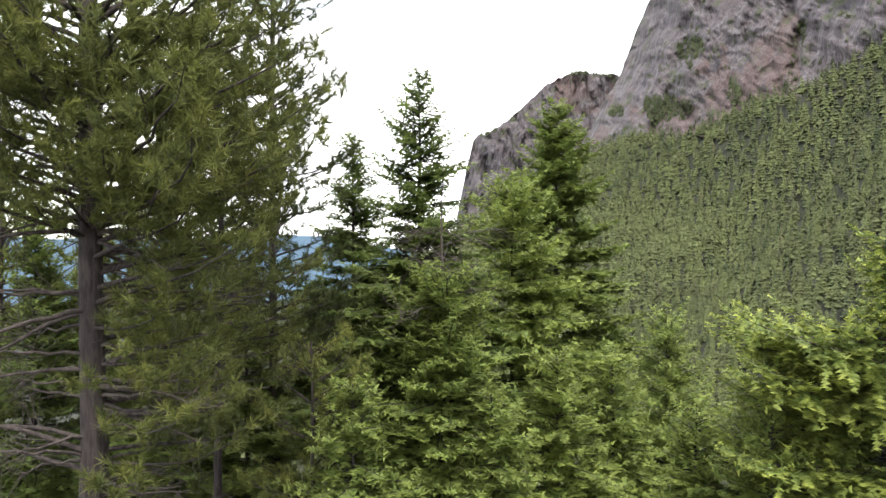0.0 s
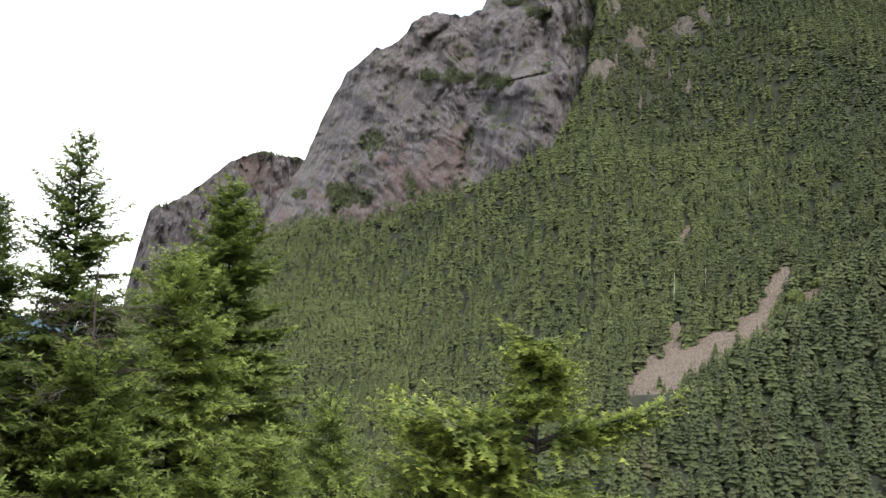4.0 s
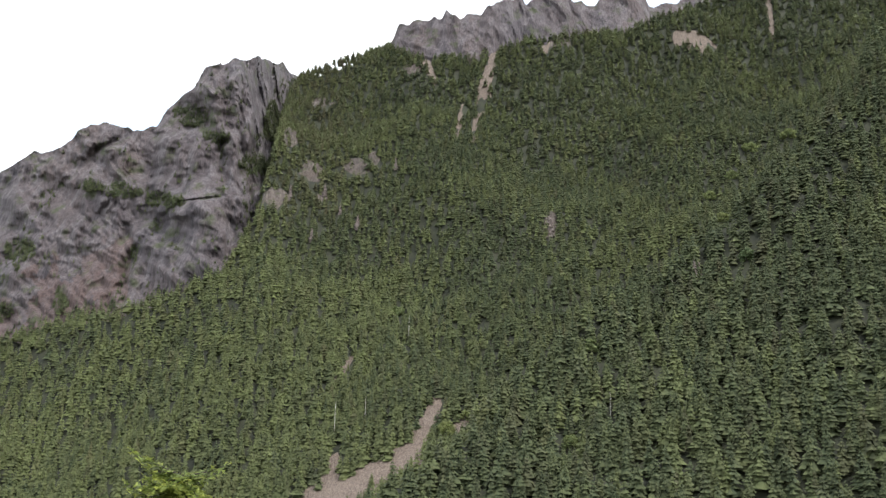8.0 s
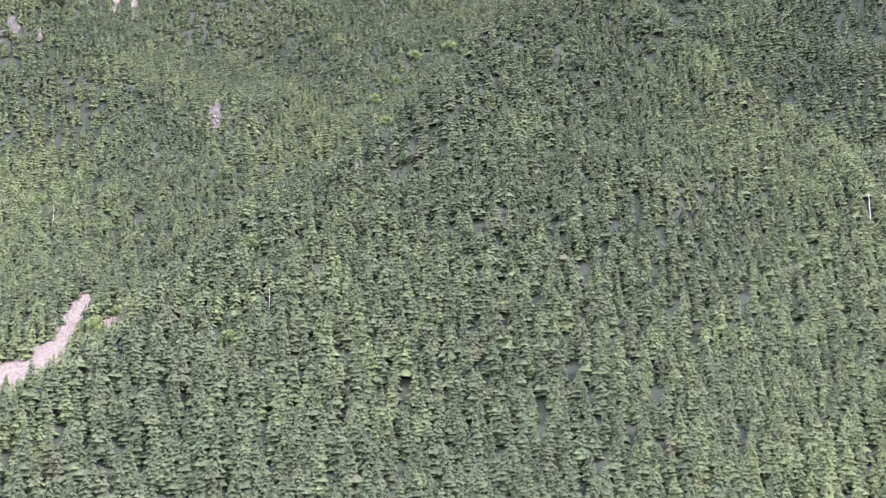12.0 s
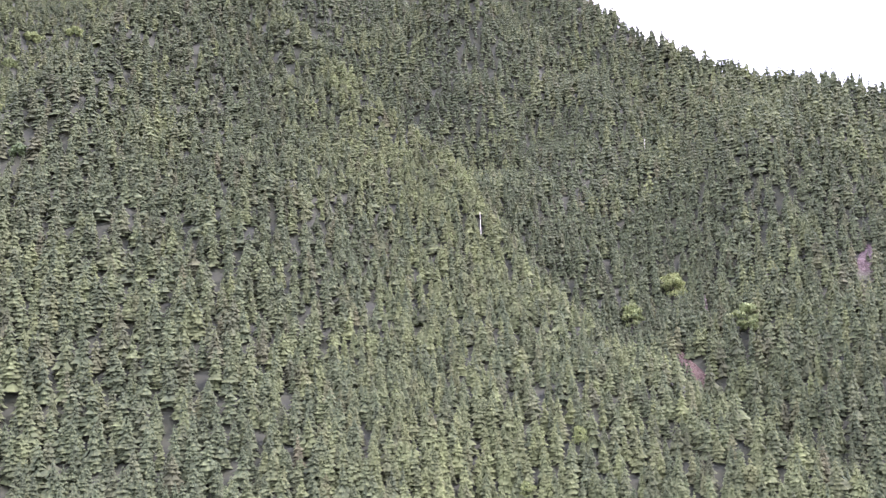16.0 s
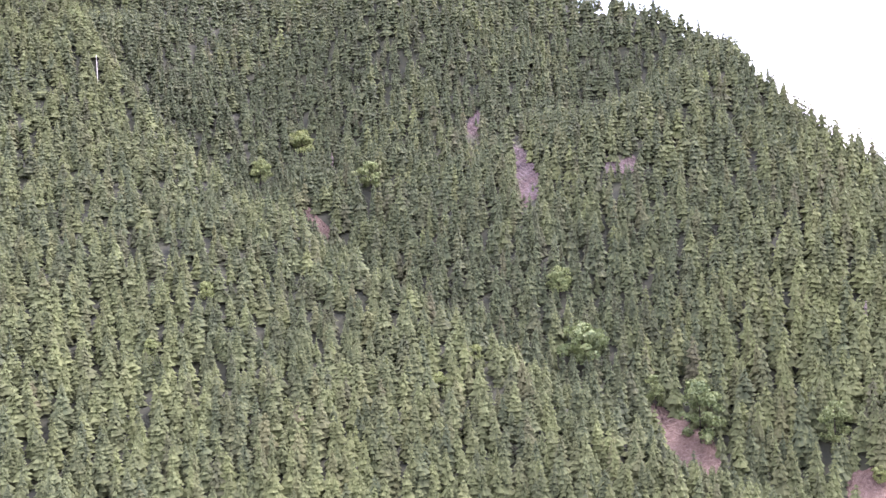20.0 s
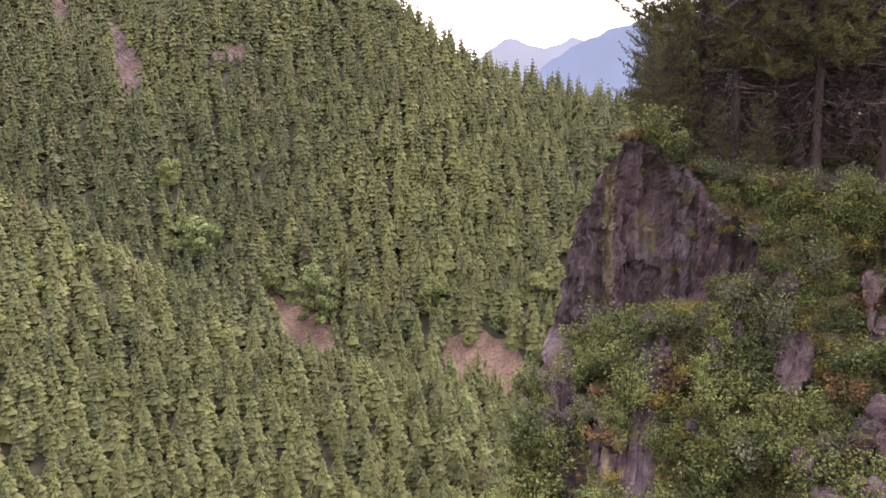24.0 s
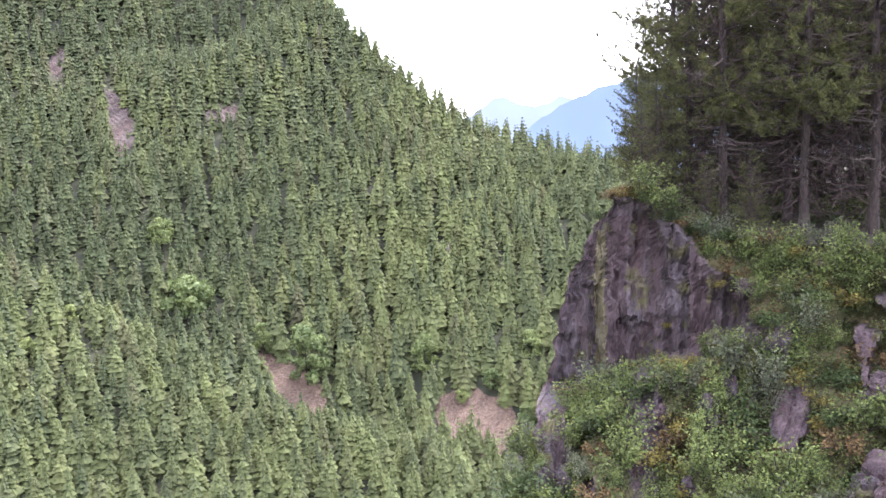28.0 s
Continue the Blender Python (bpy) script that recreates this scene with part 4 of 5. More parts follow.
M_DARK = rock("stained_rock", (0.040, 0.024, 0.033), (0.062, 0.036, 0.042), (0.10, 0.072, 0.082), 1.2, (1, 1, 0.2), None, 0.3)
M_RUST = foliage("rusty_litter", (0.06, 0.036, 0.018), (0.13, 0.08, 0.035), (0.17, 0.12, 0.05), 0.1, 0.9)
M_SAGE = foliage("grey_leaves", (0.055, 0.068, 0.045), (0.11, 0.125, 0.08), (0.15, 0.16, 0.09), 0.3)
M_MOSS = foliage("yellow_moss", (0.075, 0.066, 0.02), (0.15, 0.125, 0.035), (0.20, 0.16, 0.04), 0.2, 0.9)
EDGE = curve((-44, 138.0), (-22.5, 140.9), (-19.4, 141.8), (-15.5, 143.2), (-12, 144.0), (-9, 144.7), (-6.2, 146.2), (-4.4, 147.4), (-3.2, 148.3), (0, 150))
BROW = curve((140, -6), (147, -3.6), (149, -3.3), (150.4, -4.2), (152, -5.2), (155, -6.2), (163, -6.8), (180, -7.5))
SLOPE_R = curve((-44, 12.5), (-28, 16.5), (-21, 19.3), (-13, 22.3), (-7, 24.4), (-3, 25.6))


def smooth(a, b, x):
    t = np.clip((x - a) / (b - a), 0, 1)
    return t * t * (3 - 2 * t)


NU, NV = 260, 200
cu, cv = np.meshgrid(np.linspace(0, 1, NU) ** 1.5, np.linspace(0, 1, NV), indexing="ij")
c_el = -44 + (BROW(148 + 32 * cu) + 44) * cv
c_az = EDGE(c_el) + (181 - EDGE(c_el)) * cu
c_r = SLOPE_R(c_el)
p_foot, p_top = curve((140, -16.2), (147.5, -15.6), (151, -14.0), (154, -12.8), (157, -12.2)), curve((140, 0), (149.5, -2.0), (152, -6.2), (153.5, -8.2), (156.5, -9.4))
pillar = smooth(-0.8, 0.8, c_el - p_foot(c_az)) * (1 - smooth(154.6, 156.6, c_az)) * (1 - smooth(-0.5, 0.7, c_el - p_top(c_az)))
lower = smooth(-24, -18, -np.abs(c_az - 143.5) * 3 - 14) * smooth(-40, -30, c_el)
c_r = c_r + (24.3 - 0.02 * (c_el + 10) - c_r) * np.clip(pillar, 0, 1) + 1.2 * lower * (1 - pillar)
c_s, c_z = np.radians(c_az) * 22, c_r * np.tan(np.radians(c_el))
ribs = fbm(c_s / 0.9, c_z / 4.0, 1.3, 3, True)
split_s = c_s + 0.06 * fbm(c_z / 1.4, c_s / 3, 5.5, 3)
col = np.floor(split_s / 0.40).astype(int) % 64
row = np.floor((c_z + 4 * _T[col, 3, 3]) / (0.7 + 0.8 * _T[col, 9, 9])).astype(int) % 64
col2 = np.floor((split_s + 0.05 * fbm(c_z / 0.6, c_s, 8.1, 2)) / 0.13).astype(int) % 64
row2 = np.floor((c_z + 3 * _T[col2, 2, 6]) / 0.55).astype(int) % 64
block = 0.5 * (_T[col2, 1, 8] - 0.5) + 0.35 * (_T[col2, row2, 7] - 0.5) + 1.3 * (_T[col, 5, 0] - 0.5) + 1.0 * (_T[col, row, 1] - 0.5)
crack = np.exp(-np.abs(fbm(c_s / 0.8, c_z / 5.0, 31.0, 2)) / 0.05) + 0.8 * np.exp(-np.abs(fbm(c_s / 1.2 + 0.2 * c_z, c_z / 1.8, 37.0, 2)) / 0.04)
stone = (pillar + 0.62 * lower * (fbm(c_s / 0.8, c_z / 1.5, 3.0, 3) > 0.0) + 0.5 * (fbm(c_s / 1.1, c_z / 1.6, 12.0, 3) > 0.5)) > 0.45
sw = np.maximum(pillar, 0.8 * stone)
c_d = sw * (0.16 * ribs + 0.26 * block - 0.16 * crack + 0.09 * fbm(c_s / 0.12, c_z / 0.3, 2, 3)) + (1 - sw) * (0.75 * fbm(c_s / 1.6, c_z / 1.1, 7.7, 4) + 0.15 * fbm(c_s / 0.25, c_z / 0.2, 1, 2))
c_r = c_r - c_d
c_az = c_az + (0.55 * fbm(c_z / 0.9, c_s / 2.0, 3.3, 4) + 0.3 * block) * (1 - smooth(0.0, 0.25, cu))
c_x = polar(c_az, c_r, c_r * np.tan(np.radians(c_el)) + EYE)
# flank behind the edge and level ground behind the brow
back = [polar(c_az[0] + q, c_r[0] + 1.5 + d, c_x[0, :, 2] - 0.1 * d) for q, d in ((7.0, 14.0), (3.0, 4.0), (0.9, 1.0))]
c_x = np.concatenate([np.stack(back), c_x])
az_top, r_top, z_top = np.r_[c_az[0, -1] + 7.0, c_az[0, -1] + 3.0, c_az[0, -1] + 0.9, c_az[:, -1]], np.r_[c_r[0, -1] + 15.5, c_r[0, -1] + 5.5, c_r[0, -1] + 2.5, c_r[:, -1]], c_x[:, -1, 2]
level = [polar(az_top, r_top + d, z_top + up * smooth(150, 155, az_top) - 0.2 * d * (1 - smooth(149, 152, az_top)) + 0.12 * fbm(az_top, d, 0, 2)) for d, up in ((1.5, 0.1), (4, 0.2), (9, 0.3), (18, 0.5), (40, 1.0))]
c_x = np.concatenate([c_x, np.stack(level, 1)], 1)
zone = np.where(stone, 1, 0)
zone = np.where((zone == 1) & ((_T[col, 7, 7] > 0.62) | (cu < 0.006)), 3, zone)
zone = np.where(stone & (np.abs(c_az - 146.75 - 0.12 * ribs) < 0.28) & (c_el < -5.8), 2, zone)
zone = np.where(stone & (np.abs(c_az - 147.7 - 0.2 * ribs) < 0.55) & (c_el < -4.8), 3, zone)
full = np.zeros(c_x.shape[:2], int)
full[3:, :NV] = zone
full[:3, :NV] = 1
full[:, NV - 1:] = 4
mask = full[:-1, :-1].ravel()
tagged(new("rock_slope", tri_mesh("rock_slope", c_x.reshape(-1, 3), lattice(*c_x.shape[:2]), M_TURF, False, None, (M_CRAG, M_LICHEN, M_DARK, M_LITTER), mask)),
       "steep mossy slope with a fractured grey-purple rock pillar", "rock slope", kind="structure")


def boulder(az, el, size, tall, seed):
    bm = bmesh.new()
    bmesh.ops.create_icosphere(bm, subdivisions=4, radius=1.0)
    for v in bm.verts:
        p = v.co * 1.4 + Vector((seed, 0, 0))
        c = noise.cell_vector(p * 1.3) * 0.22
        k = 1 + 0.45 * noise.noise(p) + 0.2 * noise.noise(p * 3.1) + 0.16 * abs(noise.noise(p * 7)) + 0.1 * noise.noise(Vector((p.x * 16, p.y * 16, p.z * 6)))
        v.co = Vector((v.co.x * k + c.x * 0.4, v.co.y * k + c.y * 0.4, v.co.z * k * tall)) * size * 0.66
    me = bpy.data.meshes.new("boulder")
    bm.to_mesh(me)
    bm.free()
    me.materials.append(M_DARK if seed % 2 > 0.9 else M_CRAG)
    i = np.argmin((c_az - az) ** 2 + (c_el - el) ** 2)
    p = c_x[3:, :NV].reshape(-1, 3)[i]
    ob = new("boulder", me)
    ob.location = (p[0], p[1], p[2])
    tagged(ob, "angular pale grey boulder set in the mossy slope", "boulder", "boulders on the slope")


for k, row in enumerate([(157.4, -12.4, 0.42, 1.4), (158.8, -22.4, 0.36, 1.6), (162.6, -20.5, 0.7, 1.1), (163.4, -14.6, 0.75, 0.8), (154.6, -15.2, 0.35, 1.7), (150.6, -17.0, 0.35, 1.2),
                         (148.2, -3.6, 0.28, 0.8), (150.0, -3.9, 0.34, 0.7), (160.8, -24.5, 0.7, 0.9), (164.6, -20.0, 1.1, 1.2), (163.2, -24.5, 1.0, 1.0), (153.4, -17.0, 0.4, 1.8), (144.6, -19.0, 0.45, 1.9), (142.9, -21.5, 0.45, 1.8), (155.5, -9.3, 0.4, 1.0), (152.5, -21.0, 0.4, 0.8)]):
    boulder(*row, 3.1 * k)


def shrub_mesh(seed, wide, tall, leaves, leaf, shade, young, flat=0.5):
    g = np.random.RandomState(seed)
    n = 12
    tubes, P, D = [], [], []
    for k in range(n):
        phi, L = g.uniform(0, 6.283), g.uniform(0.6, 1.0)
        s = np.linspace(0, 1, 5)
        out = g.uniform(0.15, 1.0) * wide
        pts = np.c_[np.cos(phi) * out * s ** 0.8, np.sin(phi) * out * s ** 0.8, tall * L * s - 0.25 * out * s * s]
        pts[:, :2] += np.cumsum(g.normal(0, 0.02, (5, 2)), 0)
        tubes.append(tube(pts, np.linspace(0.012, 0.004, 5), 4))
        m = leaves // n
        u = g.uniform(0.25, 1.05, m)
        q = np.stack([np.interp(np.minimum(u, 1), s, pts[:, c]) for c in range(3)], -1) + g.normal(0, 0.10 * wide, (m, 3)) * (0.4 + u[:, None])
        P.append(q)
    P = np.concatenate(P)
    m = len(P)
    d = unit(np.c_[P[:, :2], np.zeros(m)] * 1.0 + g.normal(0, 0.5, (m, 3)) * wide)
    sd = unit(np.cross(d, unit(np.array([0, 0, 1.0]) + g.normal(0, flat, (m, 3)))))
    a = (leaf * g.uniform(0.6, 1.3, m))[:, None]
    V = np.stack([P, P + d * a * 0.5 + sd * a * 0.32, P + d * a, P + d * a * 0.5 - sd * a * 0.32], 1).reshape(-1, 3)
    F = np.arange(len(V)).reshape(-1, 4)
    y = np.clip(young * g.uniform(0, 1.6, m) * np.clip(P[:, 2] / tall, 0.1, 1), 0, 1)
    C = np.repeat(np.stack([np.clip(shade + g.normal(0, 0.15, m), 0, 1), y], -1), 4, 0)
    return joined(tubes), (V, F, C)


def shrub_thing(name, label, mat, seed, *args):
    (tv, tf), (V, F, C) = shrub_mesh(seed, *args)
    ob = thing(name, 0, 0, 0, label, "shrub", "shrubs on the rocky slope")
    part("stem", tri_mesh("stem", tv, tf, M_BARK, True), ob)
    part("leaves", tri_mesh("leaves", V, F, mat, False, C), ob)
    return ob


KINDS = [
    shrub_thing("shrub", "bushy green leafy shrub on the rocky slope", M_LEAF, 1, 0.55, 0.75, 900, 0.06, 0.45, 0.35),
    shrub_thing("shrub", "bright light-green shrub with broad leaves", M_LEAF, 2, 0.6, 0.9, 1100, 0.058, 0.9, 0.35),
    shrub_thing("shrub", "dark green low shrub against the rock", M_LEAF, 3, 0.6, 0.5, 760, 0.062, 0.05, 0.1),
    shrub_thing("shrub", "grey-green slender shrub with small leaves", M_SAGE, 4, 0.5, 1.0, 760, 0.058, 0.6, 0.3),
    shrub_thing("moss_clump", "yellowish moss and grass clump on rock", M_MOSS, 5, 0.5, 0.3, 700, 0.055, 0.7, 0.5),
    shrub_thing("dry_shrub", "dry reddish-brown undergrowth on the slope", M_RUST, 6, 0.5, 0.4, 560, 0.06, 0.5, 0.3),
]
spots = np.random.RandomState(77)
surface, loose = c_x[3:, :NV].reshape(-1, 3), (~stone).ravel()
can = np.where(loose & (c_az.ravel() < 167.5) & (c_el.ravel() > -31) & (c_az.ravel() > 138.5) & ~((c_az.ravel() < 151.5) & (c_el.ravel() > -5.5)))[0]
share = [0.30, 0.22, 0.12, 0.08, 0.14, 0.14]
used = 0
taken = []
for tries in range(4000):
    if used >= 300:
        break
    p = surface[spots.choice(can)]
    if any((p[0] - q[0]) ** 2 + (p[1] - q[1]) ** 2 + (p[2] - q[2]) ** 2 < 0.26 for q in taken):
        continue
    taken.append(p)
    k = spots.choice(6, p=share)
    s = spots.uniform(0.5, 1.45)
    m = pose(p[0], p[1], p[2] - 0.06, spots.normal(0, 8), spots.normal(0, 8), spots.uniform(0, 360)) @ Matrix.Scale(s, 4)
    if used < 6:
        k = used
        KINDS[k].matrix_basis = m
    else:
        ob = copy_thing(KINDS[k], pose(0, 0, 0))
        ob.matrix_basis = m
    used += 1
# a few on the ledges and along the brow of the pillar
for az, el, k, s in [(147.2, -15.4, 0, 1.0), (149.4, -15.6, 2, 1.2), (151.5, -14.9, 0, 0.9), (151.2, -4.9, 2, 1.0), (152.6, -6.0, 2, 1.3), (153.6, -6.6, 3, 1.2), (146.4, -2.6, 5, 0.6), (150.6, -3.6, 0, 0.9),
                     (155.2, -7.4, 1, 1.2), (157, -8.0, 1, 1.4), (158.2, -7.0, 1, 0.9), (160.9, -8.4, 1, 1.5), (162.2, -7.4, 0, 1.1), (149.2, -3.0, 5, 0.8), (147.6, -2.9, 5, 0.7),
                     (148.6, -3.2, 4, 0.8), (150.0, -3.4, 2, 0.8), (151.0, -4.2, 0, 1.1), (152.0, -5.0, 5, 1.0), (147.4, -3.2, 5, 0.8), (148.0, -2.8, 4, 0.7), (148.9, -2.6, 5, 0.9), (149.8, -2.8, 0, 1.3), (146.6, -4.6, 2, 0.7), (153.8, -9.0, 4, 0.7), (151.0, -11.5, 4, 0.6), (148.8, -13.8, 4, 0.5), (159.5, -9.0, 1, 1.2), (161.5, -10.0, 1, 1.1), (163, -9, 0, 1.3)]:
    i = np.argmin((c_az - az) ** 2 + (c_el - el) ** 2)
    p = surface[i]
    ob = copy_thing(KINDS[k], pose(0, 0, 0))
    ob.matrix_basis = pose(p[0], p[1], p[2] - 0.05, 0, 0, 40 * s * 9) @ Matrix.Scale(s, 4)



# low plants, moss and litter that cover the soil between the shrubs
def cover(name, label, mat, count, leaf, keep, seed, young):
    g = np.random.RandomState(seed)
    fi, fj = g.uniform(0, NU - 1.01, count * 6) ** 1.0, g.uniform(0, NV - 1.01, count * 6)
    i, j = fi.astype(int), fj.astype(int)
    ok = (zone[i, j] == 0) & (c_az[i, j] < 170) & (c_el[i, j] > -33)
    mood = fbm(c_s[i, j] / 1.3, c_z[i, j] / 0.9, 15.5, 4)
    ok &= keep(mood, g.uniform(-0.25, 0.25, len(i)))
    i, j, fi, fj, mood = (q[ok][:count] for q in (i, j, fi, fj, mood))
    S = c_x[3:, :NV]
    u, v = (fi - i)[:, None], (fj - j)[:, None]
    P = S[i, j] * (1 - u) * (1 - v) + S[i + 1, j] * u * (1 - v) + S[i, j + 1] * (1 - u) * v + S[i + 1, j + 1] * u * v
    n = len(P)
    out = -unit(np.c_[P[:, :2], np.zeros(n)])
    tuft = np.clip(fbm(c_s[i, j] / 0.35, c_z[i, j] / 0.35, 21.0, 2) + 0.2, 0, 1)[:, None]
    P = P + out * g.uniform(0, 0.4, (n, 1)) * tuft + np.array([0, 0, 1.0]) * g.uniform(0, 0.22, (n, 1)) * tuft
    d = unit(out * 0.6 + g.normal(0, 0.6, (n, 3)) + np.array([0, 0, 0.15]))
    sd = unit(np.cross(d, unit(np.array([0, 0, 1.0]) + g.normal(0, 0.5, (n, 3)))))
    a = (leaf * g.uniform(0.5, 1.4, n))[:, None]
    V = np.stack([P, P + d * a * 0.5 + sd * a * 0.33, P + d * a, P + d * a * 0.5 - sd * a * 0.33], 1).reshape(-1, 3)
    C = np.repeat(np.stack([np.clip(0.45 + 0.5 * mood + g.normal(0, 0.25, n), 0, 1), np.clip(young(mood) * g.uniform(0.2, 1.4, n), 0, 1), np.clip(g.normal(1.0, 0.25, n), 0.2, 1)], -1), 4, 0)
    tagged(new(name, tri_mesh(name, V, np.arange(4 * n).reshape(-1, 4), mat, False, C)), label, "undergrowth", kind="stuff")


cover("ground_plants", "low leafy green plants and moss covering the rocky slope", M_LEAF, 80000, 0.058, lambda m, e: m + e < 0.38, 501, lambda m: np.clip(0.12 - 0.8 * m, 0, 0.8))
cover("dry_litter", "rust-brown dry grass and litter between the plants", M_RUST, 14000, 0.06, lambda m, e: m + e > 0.24, 502, lambda m: 0.3)

# ---- pines on the level ground behind the brow ----
CREST_Z = float(np.median(z_top[60:])) + 0.05
M_CREST = foliage("crest_needles", (0.034, 0.042, 0.020), (0.125, 0.130, 0.048), (0.28, 0.27, 0.08), 0.35)
crest_pines = []
for k in range(3):
    gd = np.random.RandomState(200 + k)
    dd = [(gd.uniform(1.6, 6.5), gd.uniform(0, 6.283), gd.uniform(0.8, 1.9), gd.normal(0.0, 0.15)) for q in range(14)]
    crest_pines.append(pine("pine_tree", "tall dark pine with a bare purplish-brown trunk", 0, 0, 0, (12.5, 13.5, 11.5)[k], 210 + k, 3.0, (2.5, 2.2, 2.7)[k], 0.13, False, 0.3, 0.25, 0.8, 6, dd,
                            "pines on the crest", fill=1.2, power=0.35, mat=M_CREST))
at = [(152.3, 29.5), (154.25, 27.6), (157.8, 28.6), (158.75, 27.2), (156.1, 32), (161.2, 30.5), (162.4, 27), (165.2, 29), (168.5, 28), (159.6, 36), (154.9, 37), (164, 36), (172, 30), (151.2, 35)]
for k, (az, r) in enumerate(at):
    m = pose(*[float(q) for q in polar(az, r, EYE + CREST_Z + 0.0 * r - EYE)], 0, 0, 77 * k)
    if k < 3:
        crest_pines[k].matrix_basis = m
    else:
        copy_thing(crest_pines[k % 3], m)

for az, r, s in ((149.2, 27.6, 0.34), (150.2, 29.0, 0.46), (149.5, 25.6, 0.24), (150.4, 26.6, 0.33), (149.9, 28.5, 0.36), (151.3, 27.2, 0.3), (148.9, 27.0, 0.22), (153.2, 26.2, 0.2), (155.8, 26.0, 0.22)):
    ob = copy_thing(crest_pines[2], pose(0, 0, 0))
    ob.matrix_basis = pose(*[float(q) for q in polar(az, r, z_top[3:][np.argmin(np.abs(az_top[3:] - az))] - 0.35)], 0, 0, 900 * s) @ Matrix.Scale(s, 4)

# dead twigs round the bare trunks
M_TWIG = foliage("twig_tangle", (0.030, 0.020, 0.021), (0.062, 0.042, 0.043), (0.07, 0.05, 0.045), 0.1, 0.9)
gt = np.random.RandomState(240)
nt = 1500
t_a, t_z = gt.uniform(0, 6.283, nt), gt.uniform(0.6, 9.5, nt)
t_r = np.abs(gt.normal(0, 0.7, nt)) + 0.1
t_p = np.c_[t_r * np.cos(t_a), t_r * np.sin(t_a), t_z - 0.12 * t_r]
t_d = unit(np.c_[np.cos(t_a), np.sin(t_a), gt.normal(-0.25, 0.3, nt)] + gt.normal(0, 0.55, (nt, 3)))
t_w = unit(np.cross(t_d, gt.normal(0, 1, (nt, 3)))) * 0.016
t_l = gt.uniform(0.3, 0.95, (nt, 1))
t_v = np.stack([t_p - t_w, t_p + t_w, t_p + t_d * t_l + t_w * 0.3], 1).reshape(-1, 3)
twigs = tri_mesh("twig_tangle", t_v, np.arange(3 * nt).reshape(-1, 3), M_TWIG, False, np.repeat(np.c_[gt.uniform(0, 1, nt), np.zeros(nt)], 3, 0))
for ob in [o for o in bpy.data.objects if o.name.startswith("pine_tree") and o.get("group") == "pines on the crest" or o in crest_pines]:
    part("twig_tangle", twigs, ob, "tangle of purplish dead twigs")

# undergrowth between the trunks
for k in range(90):
    az, r = spots.uniform(149.5, 172), spots.uniform(27.5, 40)
    ob = copy_thing(KINDS[(2, 0, 2, 5)[k % 4]], pose(0, 0, 0))
    ob.matrix_basis = pose(*[float(q) for q in polar(az, r, CREST_Z - 0.1 + 0.02 * max(0, r - 28))], 0, 0, 53 * k) @ Matrix.Scale(spots.uniform(0.9, 1.7), 4)

# pines crowding behind, their shade put into the darkest needle tint
back_pine = pine("pine_tree", "dense pine behind the crest with shade painted into its needles", 0, 0, 0, 12.0, 230, 0.6, 2.3, 0.12, False, 0.0, 0.1, 0.75, 5, (), "pines on the crest", fill=0.55, power=0.35, mat=M_CREST)
for k, (az, r) in enumerate([(153.4, 41), (156.6, 42), (159.0, 41), (161.5, 40), (163.6, 42), (166.2, 38), (169.5, 40), (158, 47), (154.9, 46), (162.6, 47), (167.8, 46), (151.9, 38), (153.0, 34), (155.3, 34.5), (157.0, 37), (160.3, 34), (163.0, 32.5), (166.6, 33), (165, 45), (160.2, 46), (152.6, 45), (170.5, 35), (157.4, 33.5), (161.9, 35.5)]):
    m = pose(*[float(q) for q in polar(az, r, CREST_Z + 0.04 * (r - 28))], 0, 0, 61 * k)
    if k:
        copy_thing(back_pine, m)
    else:
        back_pine.matrix_basis = m


# ---- single trees that stand out on the far slopes ----
def far_spot(az, el):
    r = reach(az, el)
    return [float(q) for q in polar(az, r, land(az, r)[0])]


def round_crown(seed, wide, tall, leaves, leaf, shade, young):
    """A broadleaf crown: rounded clumps of small leaves that face outwards, with gaps between the clumps."""
    g = np.random.RandomState(seed)
    n = 34
    cz = np.sort(g.uniform(0.16, 0.92, n))
    ca, cr = g.uniform(0, 6.283, n), np.sqrt(np.clip(1 - ((cz - 0.42) / 0.56) ** 2, 0.02, 1)) * g.uniform(0.35, 0.85, n)
    c = np.c_[np.cos(ca) * cr * wide, np.sin(ca) * cr * wide, cz * tall]
    i = g.randint(0, n, leaves)
    o = unit(g.normal(0, 1, (leaves, 3)) + np.array([0, 0, 0.25]))
    P = c[i] + o * (wide * 0.27 * g.uniform(0.75, 1.08, leaves) * g.uniform(0.7, 1.2, n)[i])[:, None] * np.array([1, 1, 0.75])
    face = unit(o + g.normal(0, 0.45, (leaves, 3)))
    d = unit(np.cross(face, g.normal(0, 1, (leaves, 3))) + np.array([0, 0, -0.3]))
    sd = unit(np.cross(d, face))
    a = (leaf * g.uniform(0.6, 1.3, leaves))[:, None]
    V = np.stack([P, P + d * a * 0.5 + sd * a * 0.42, P + d * a, P + d * a * 0.5 - sd * a * 0.42], 1).reshape(-1, 3)
    y = np.clip(young * g.uniform(0.2, 1.4, leaves), 0, 1)
    tone = np.clip(shade + g.normal(0, 0.12, n)[i] + g.normal(0, 0.12, leaves), 0, 1)
    return V, np.arange(len(V)).reshape(-1, 4), np.repeat(np.stack([tone, y], -1), 4, 0)


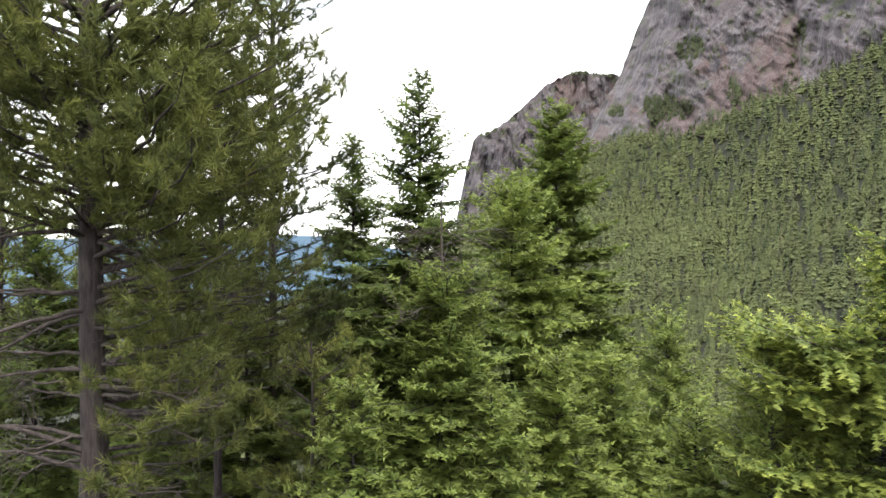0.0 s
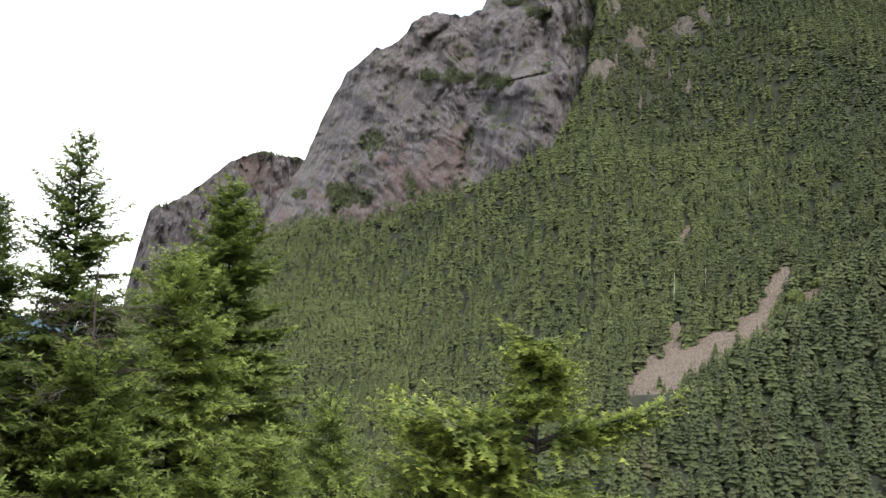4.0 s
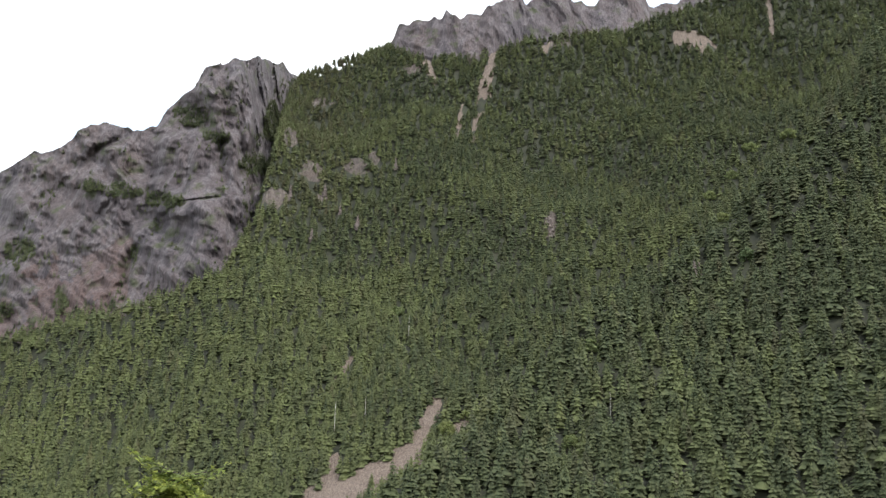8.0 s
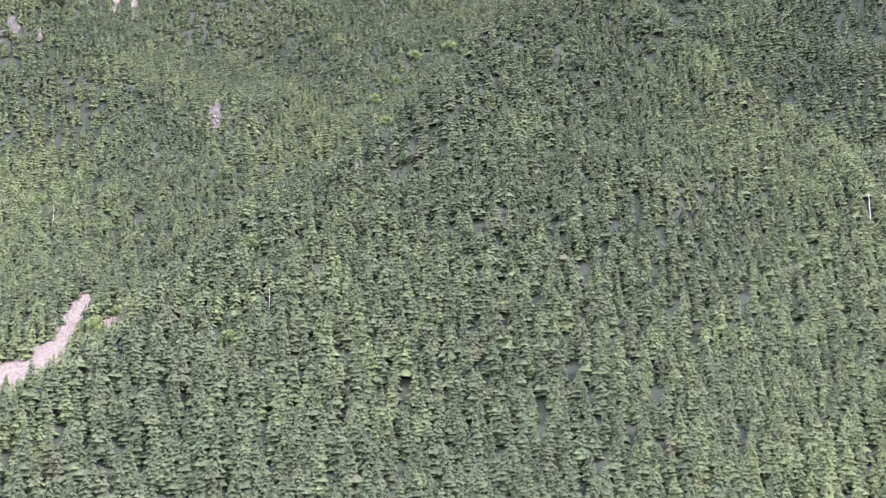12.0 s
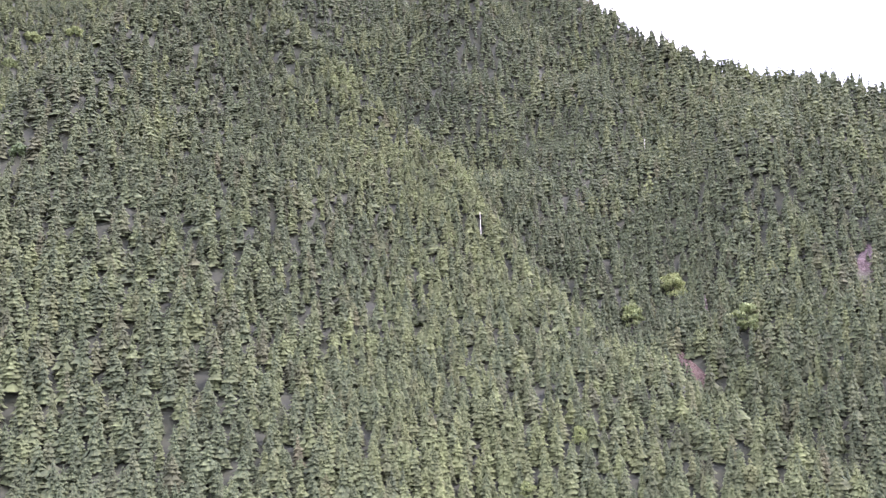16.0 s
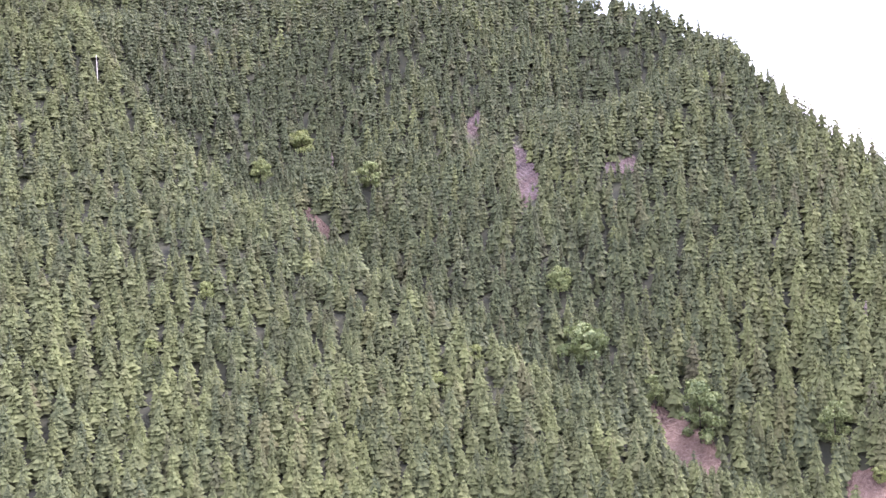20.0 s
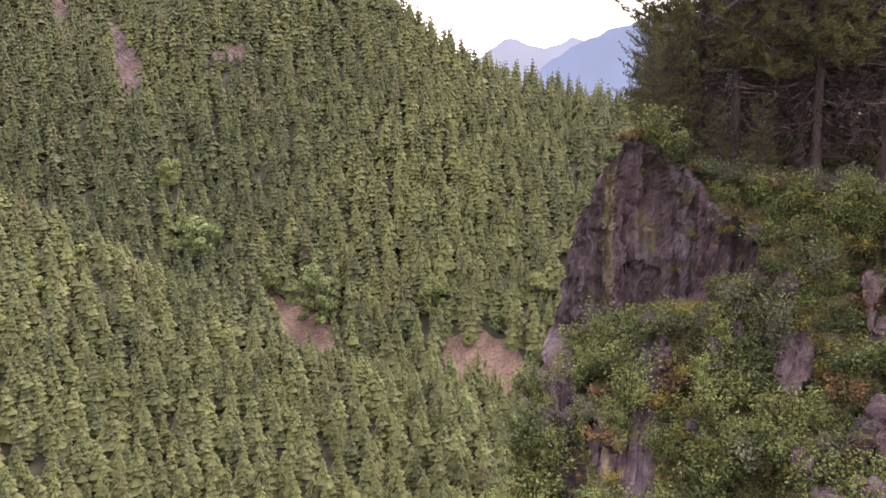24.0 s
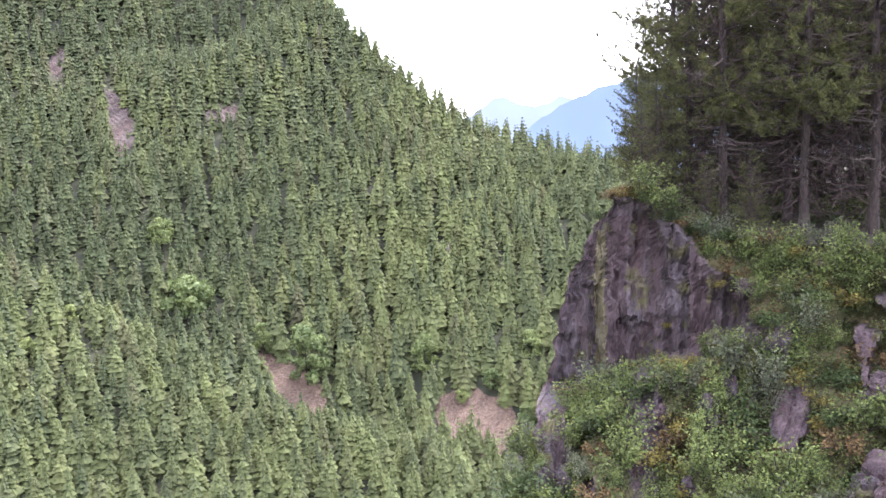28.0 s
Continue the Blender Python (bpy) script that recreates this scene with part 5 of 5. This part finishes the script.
def broadleaf(az, el, wide, tall, seed, shade=0.6, young=0.3, label="rounded bright-green maple among dark conifers"):
    x, y, z = far_spot(az, el)
    ob = thing("maple_tree", x, y, z - 0.5, label, "tree", "broadleaf trees on the slopes")
    part("trunk", tri_mesh("trunk", *tube(np.array([[0, 0, 0], [0.2, 0.1, tall * 0.4], [0.1, 0.3, tall * 0.8]]), (0.5, 0.35, 0.1), 6), M_BARK, True), ob)
    V, F, C = round_crown(seed, wide, tall, 2600, wide * 0.13, shade, young)
    part("crown", tri_mesh("crown", V, F, M_MAPLE, False, C), ob)


for k, row in enumerate(MAPLES):
    az, el, wide, tall, shade, young = row
    far = reach(az, el)
    broadleaf(az, el, radians(wide) * far, radians(tall) * far * 0.85, 300 + k, shade, young)


def snag(az, el, tall, thick, seed):
    g = np.random.RandomState(seed)
    x, y, z = far_spot(az, el)
    ob = thing("dead_snag", x, y, z - 0.5, "bleached white standing dead trunk without bark", "tree", "standing dead trunks")
    n = 7
    pts = np.c_[np.cumsum(g.normal(0, 0.05, n)), np.cumsum(g.normal(0, 0.05, n)), np.linspace(0, tall, n)]
    part("trunk", tri_mesh("trunk", *tube(pts, np.linspace(thick, thick * 0.4, n), 7), M_SNAG, True), ob)
    for k in range(5):
        h = g.uniform(0.4, 0.95) * tall
        part("branch_stub", tri_mesh("branch_stub", *tube(bough_line(g, np.array([0, 0, h]), g.uniform(0, 6.28), g.uniform(0.8, 2.0), 0.3, 0.1, 0.1, 4), np.linspace(0.12, 0.04, 4), 4), M_SNAG, True), ob)


for k, row in enumerate([(35.4, 2.3, 40, 0.36), (37.3, 3.6, 25, 0.28), (90.3, 8.2, 32, 0.42), (101.2, 12.8, 40, 0.34), (57.0, 11.8, 22, 0.3), (39.9, 8.5, 36, 0.22), (52.9, 4.0, 22, 0.2)]):
    snag(*row, 400 + k)


def dying(az, el, tall, seed, shade):
    x, y, z = far_spot(az, el)
    v, f, tip = LODS[0][seed % 6]
    ob = thing("dying_conifer", x, y, z - 0.5, "pale reddish-grey dying conifer almost bare of needles", "tree", "dying conifers")
    part("trunk", tri_mesh("trunk", *tube(np.array([[0, 0, 0], [0, 0, tall * 0.9]]), (0.4, 0.1), 6), M_BARK, True), ob)
    part("crown", tri_mesh("crown", v * np.array([tall * 0.75, tall * 0.75, tall]), f, M_GREY, False, np.stack([0 * tip + shade, tip], -1)), ob)


for k, row in enumerate([(49.2, 15.4, 42, 0.9), (48.9, 15.6, 30, 0.9), (58.4, 12.2, 30, 0.4), (58.7, 12.4, 26, 0.3), (136.7, -8.2, 30, 0.8), (108.0, 4.6, 22, 0.6), (104.2, 3.0, 24, 0.3), (33.2, 14.5, 30, 0.8), (36.2, 15.5, 32, 0.9),
                         (35.0, 16.5, 28, 0.8), (38.6, 19.5, 30, 0.9), (31.6, 17.4, 26, 0.7), (33.9, 17.6, 30, 0.6)]):
    dying(*row[:3], 500 + k, row[3])

# ---- trees on the ledges and rims of the cliffs ----
gl = np.random.RandomState(91)
flat = V_D.reshape(-1, 3)
rr = np.hypot(flat[:, 0], flat[:, 1])
aa = np.degrees(np.arctan2(flat[:, 0], flat[:, 1]))
ee = EL_D.ravel()
near_cleft = np.min([np.abs(aa - curve(*line)(ee)) for line in CLEFTS], 0)
green = fbm(aa * 0.9, ee * 0.9, 5.0, 3)
rim = D_TOP(aa) - ee
GREENERY = [(15.6, 12.8, 0.8, 1.7), (13.9, 8.8, 1.6, 1.0), (11.7, 8.6, 1.0, 0.5), (20.3, 16.6, 1.8, 0.45), (24.0, 16.3, 1.5, 0.5), (24.6, 21.9, 1.3, 0.6), (30.0, 22.0, 0.5, 1.4), (29.0, 19.2, 1.2, 0.7),
            (22.2, 13.2, 0.3, 0.9), (26.6, 20.7, 0.9, 0.4), (18.2, 9.6, 0.5, 0.8)]
lush = np.max([1 - ((aa - a) / wa) ** 2 - ((ee - e) / we) ** 2 for a, e, wa, we in GREENERY], 0) + 0.9 * green
odds = np.where(near_cleft < 0.35, 0.05, 0) + np.where(lush > 0.25, 0.4, 0) + np.where(green > 0.45, 0.02, 0) + np.where(rim < 0.15, 0.08, 0) + np.where((ee < MOUNTAIN(aa) + 1.0), 0.07, 0)
sel = np.where(gl.rand(len(flat)) < odds)[0]
sel = gl.permutation(sel)[:6500]
plant("cliff_trees", "small dark conifers on ledges and in clefts of the cliff", aa[sel], rr[sel] - 2, flat[sel, 2] - 1.5, gl.uniform(7, 16, len(sel)) * np.where(rim[sel] < 0.4, 0.5, 1.0), gl.uniform(0.0, 0.5, len(sel)),
      np.full(len(sel), 4), 92)
ra = np.concatenate([np.linspace(8.0, 10.9, 26), np.linspace(2.4, 3.6, 9)]) + gl.normal(0, 0.06, 35)
plant("far_rim_trees", "tiny conifers along the rim of the far buttress", ra, np.full(35, 3250.0), 3250 * np.tan(np.radians(E_TOP(ra) - 0.12)) + EYE, gl.uniform(14, 26, 35), gl.uniform(0, 0.4, 35), np.full(35, 3), 93)
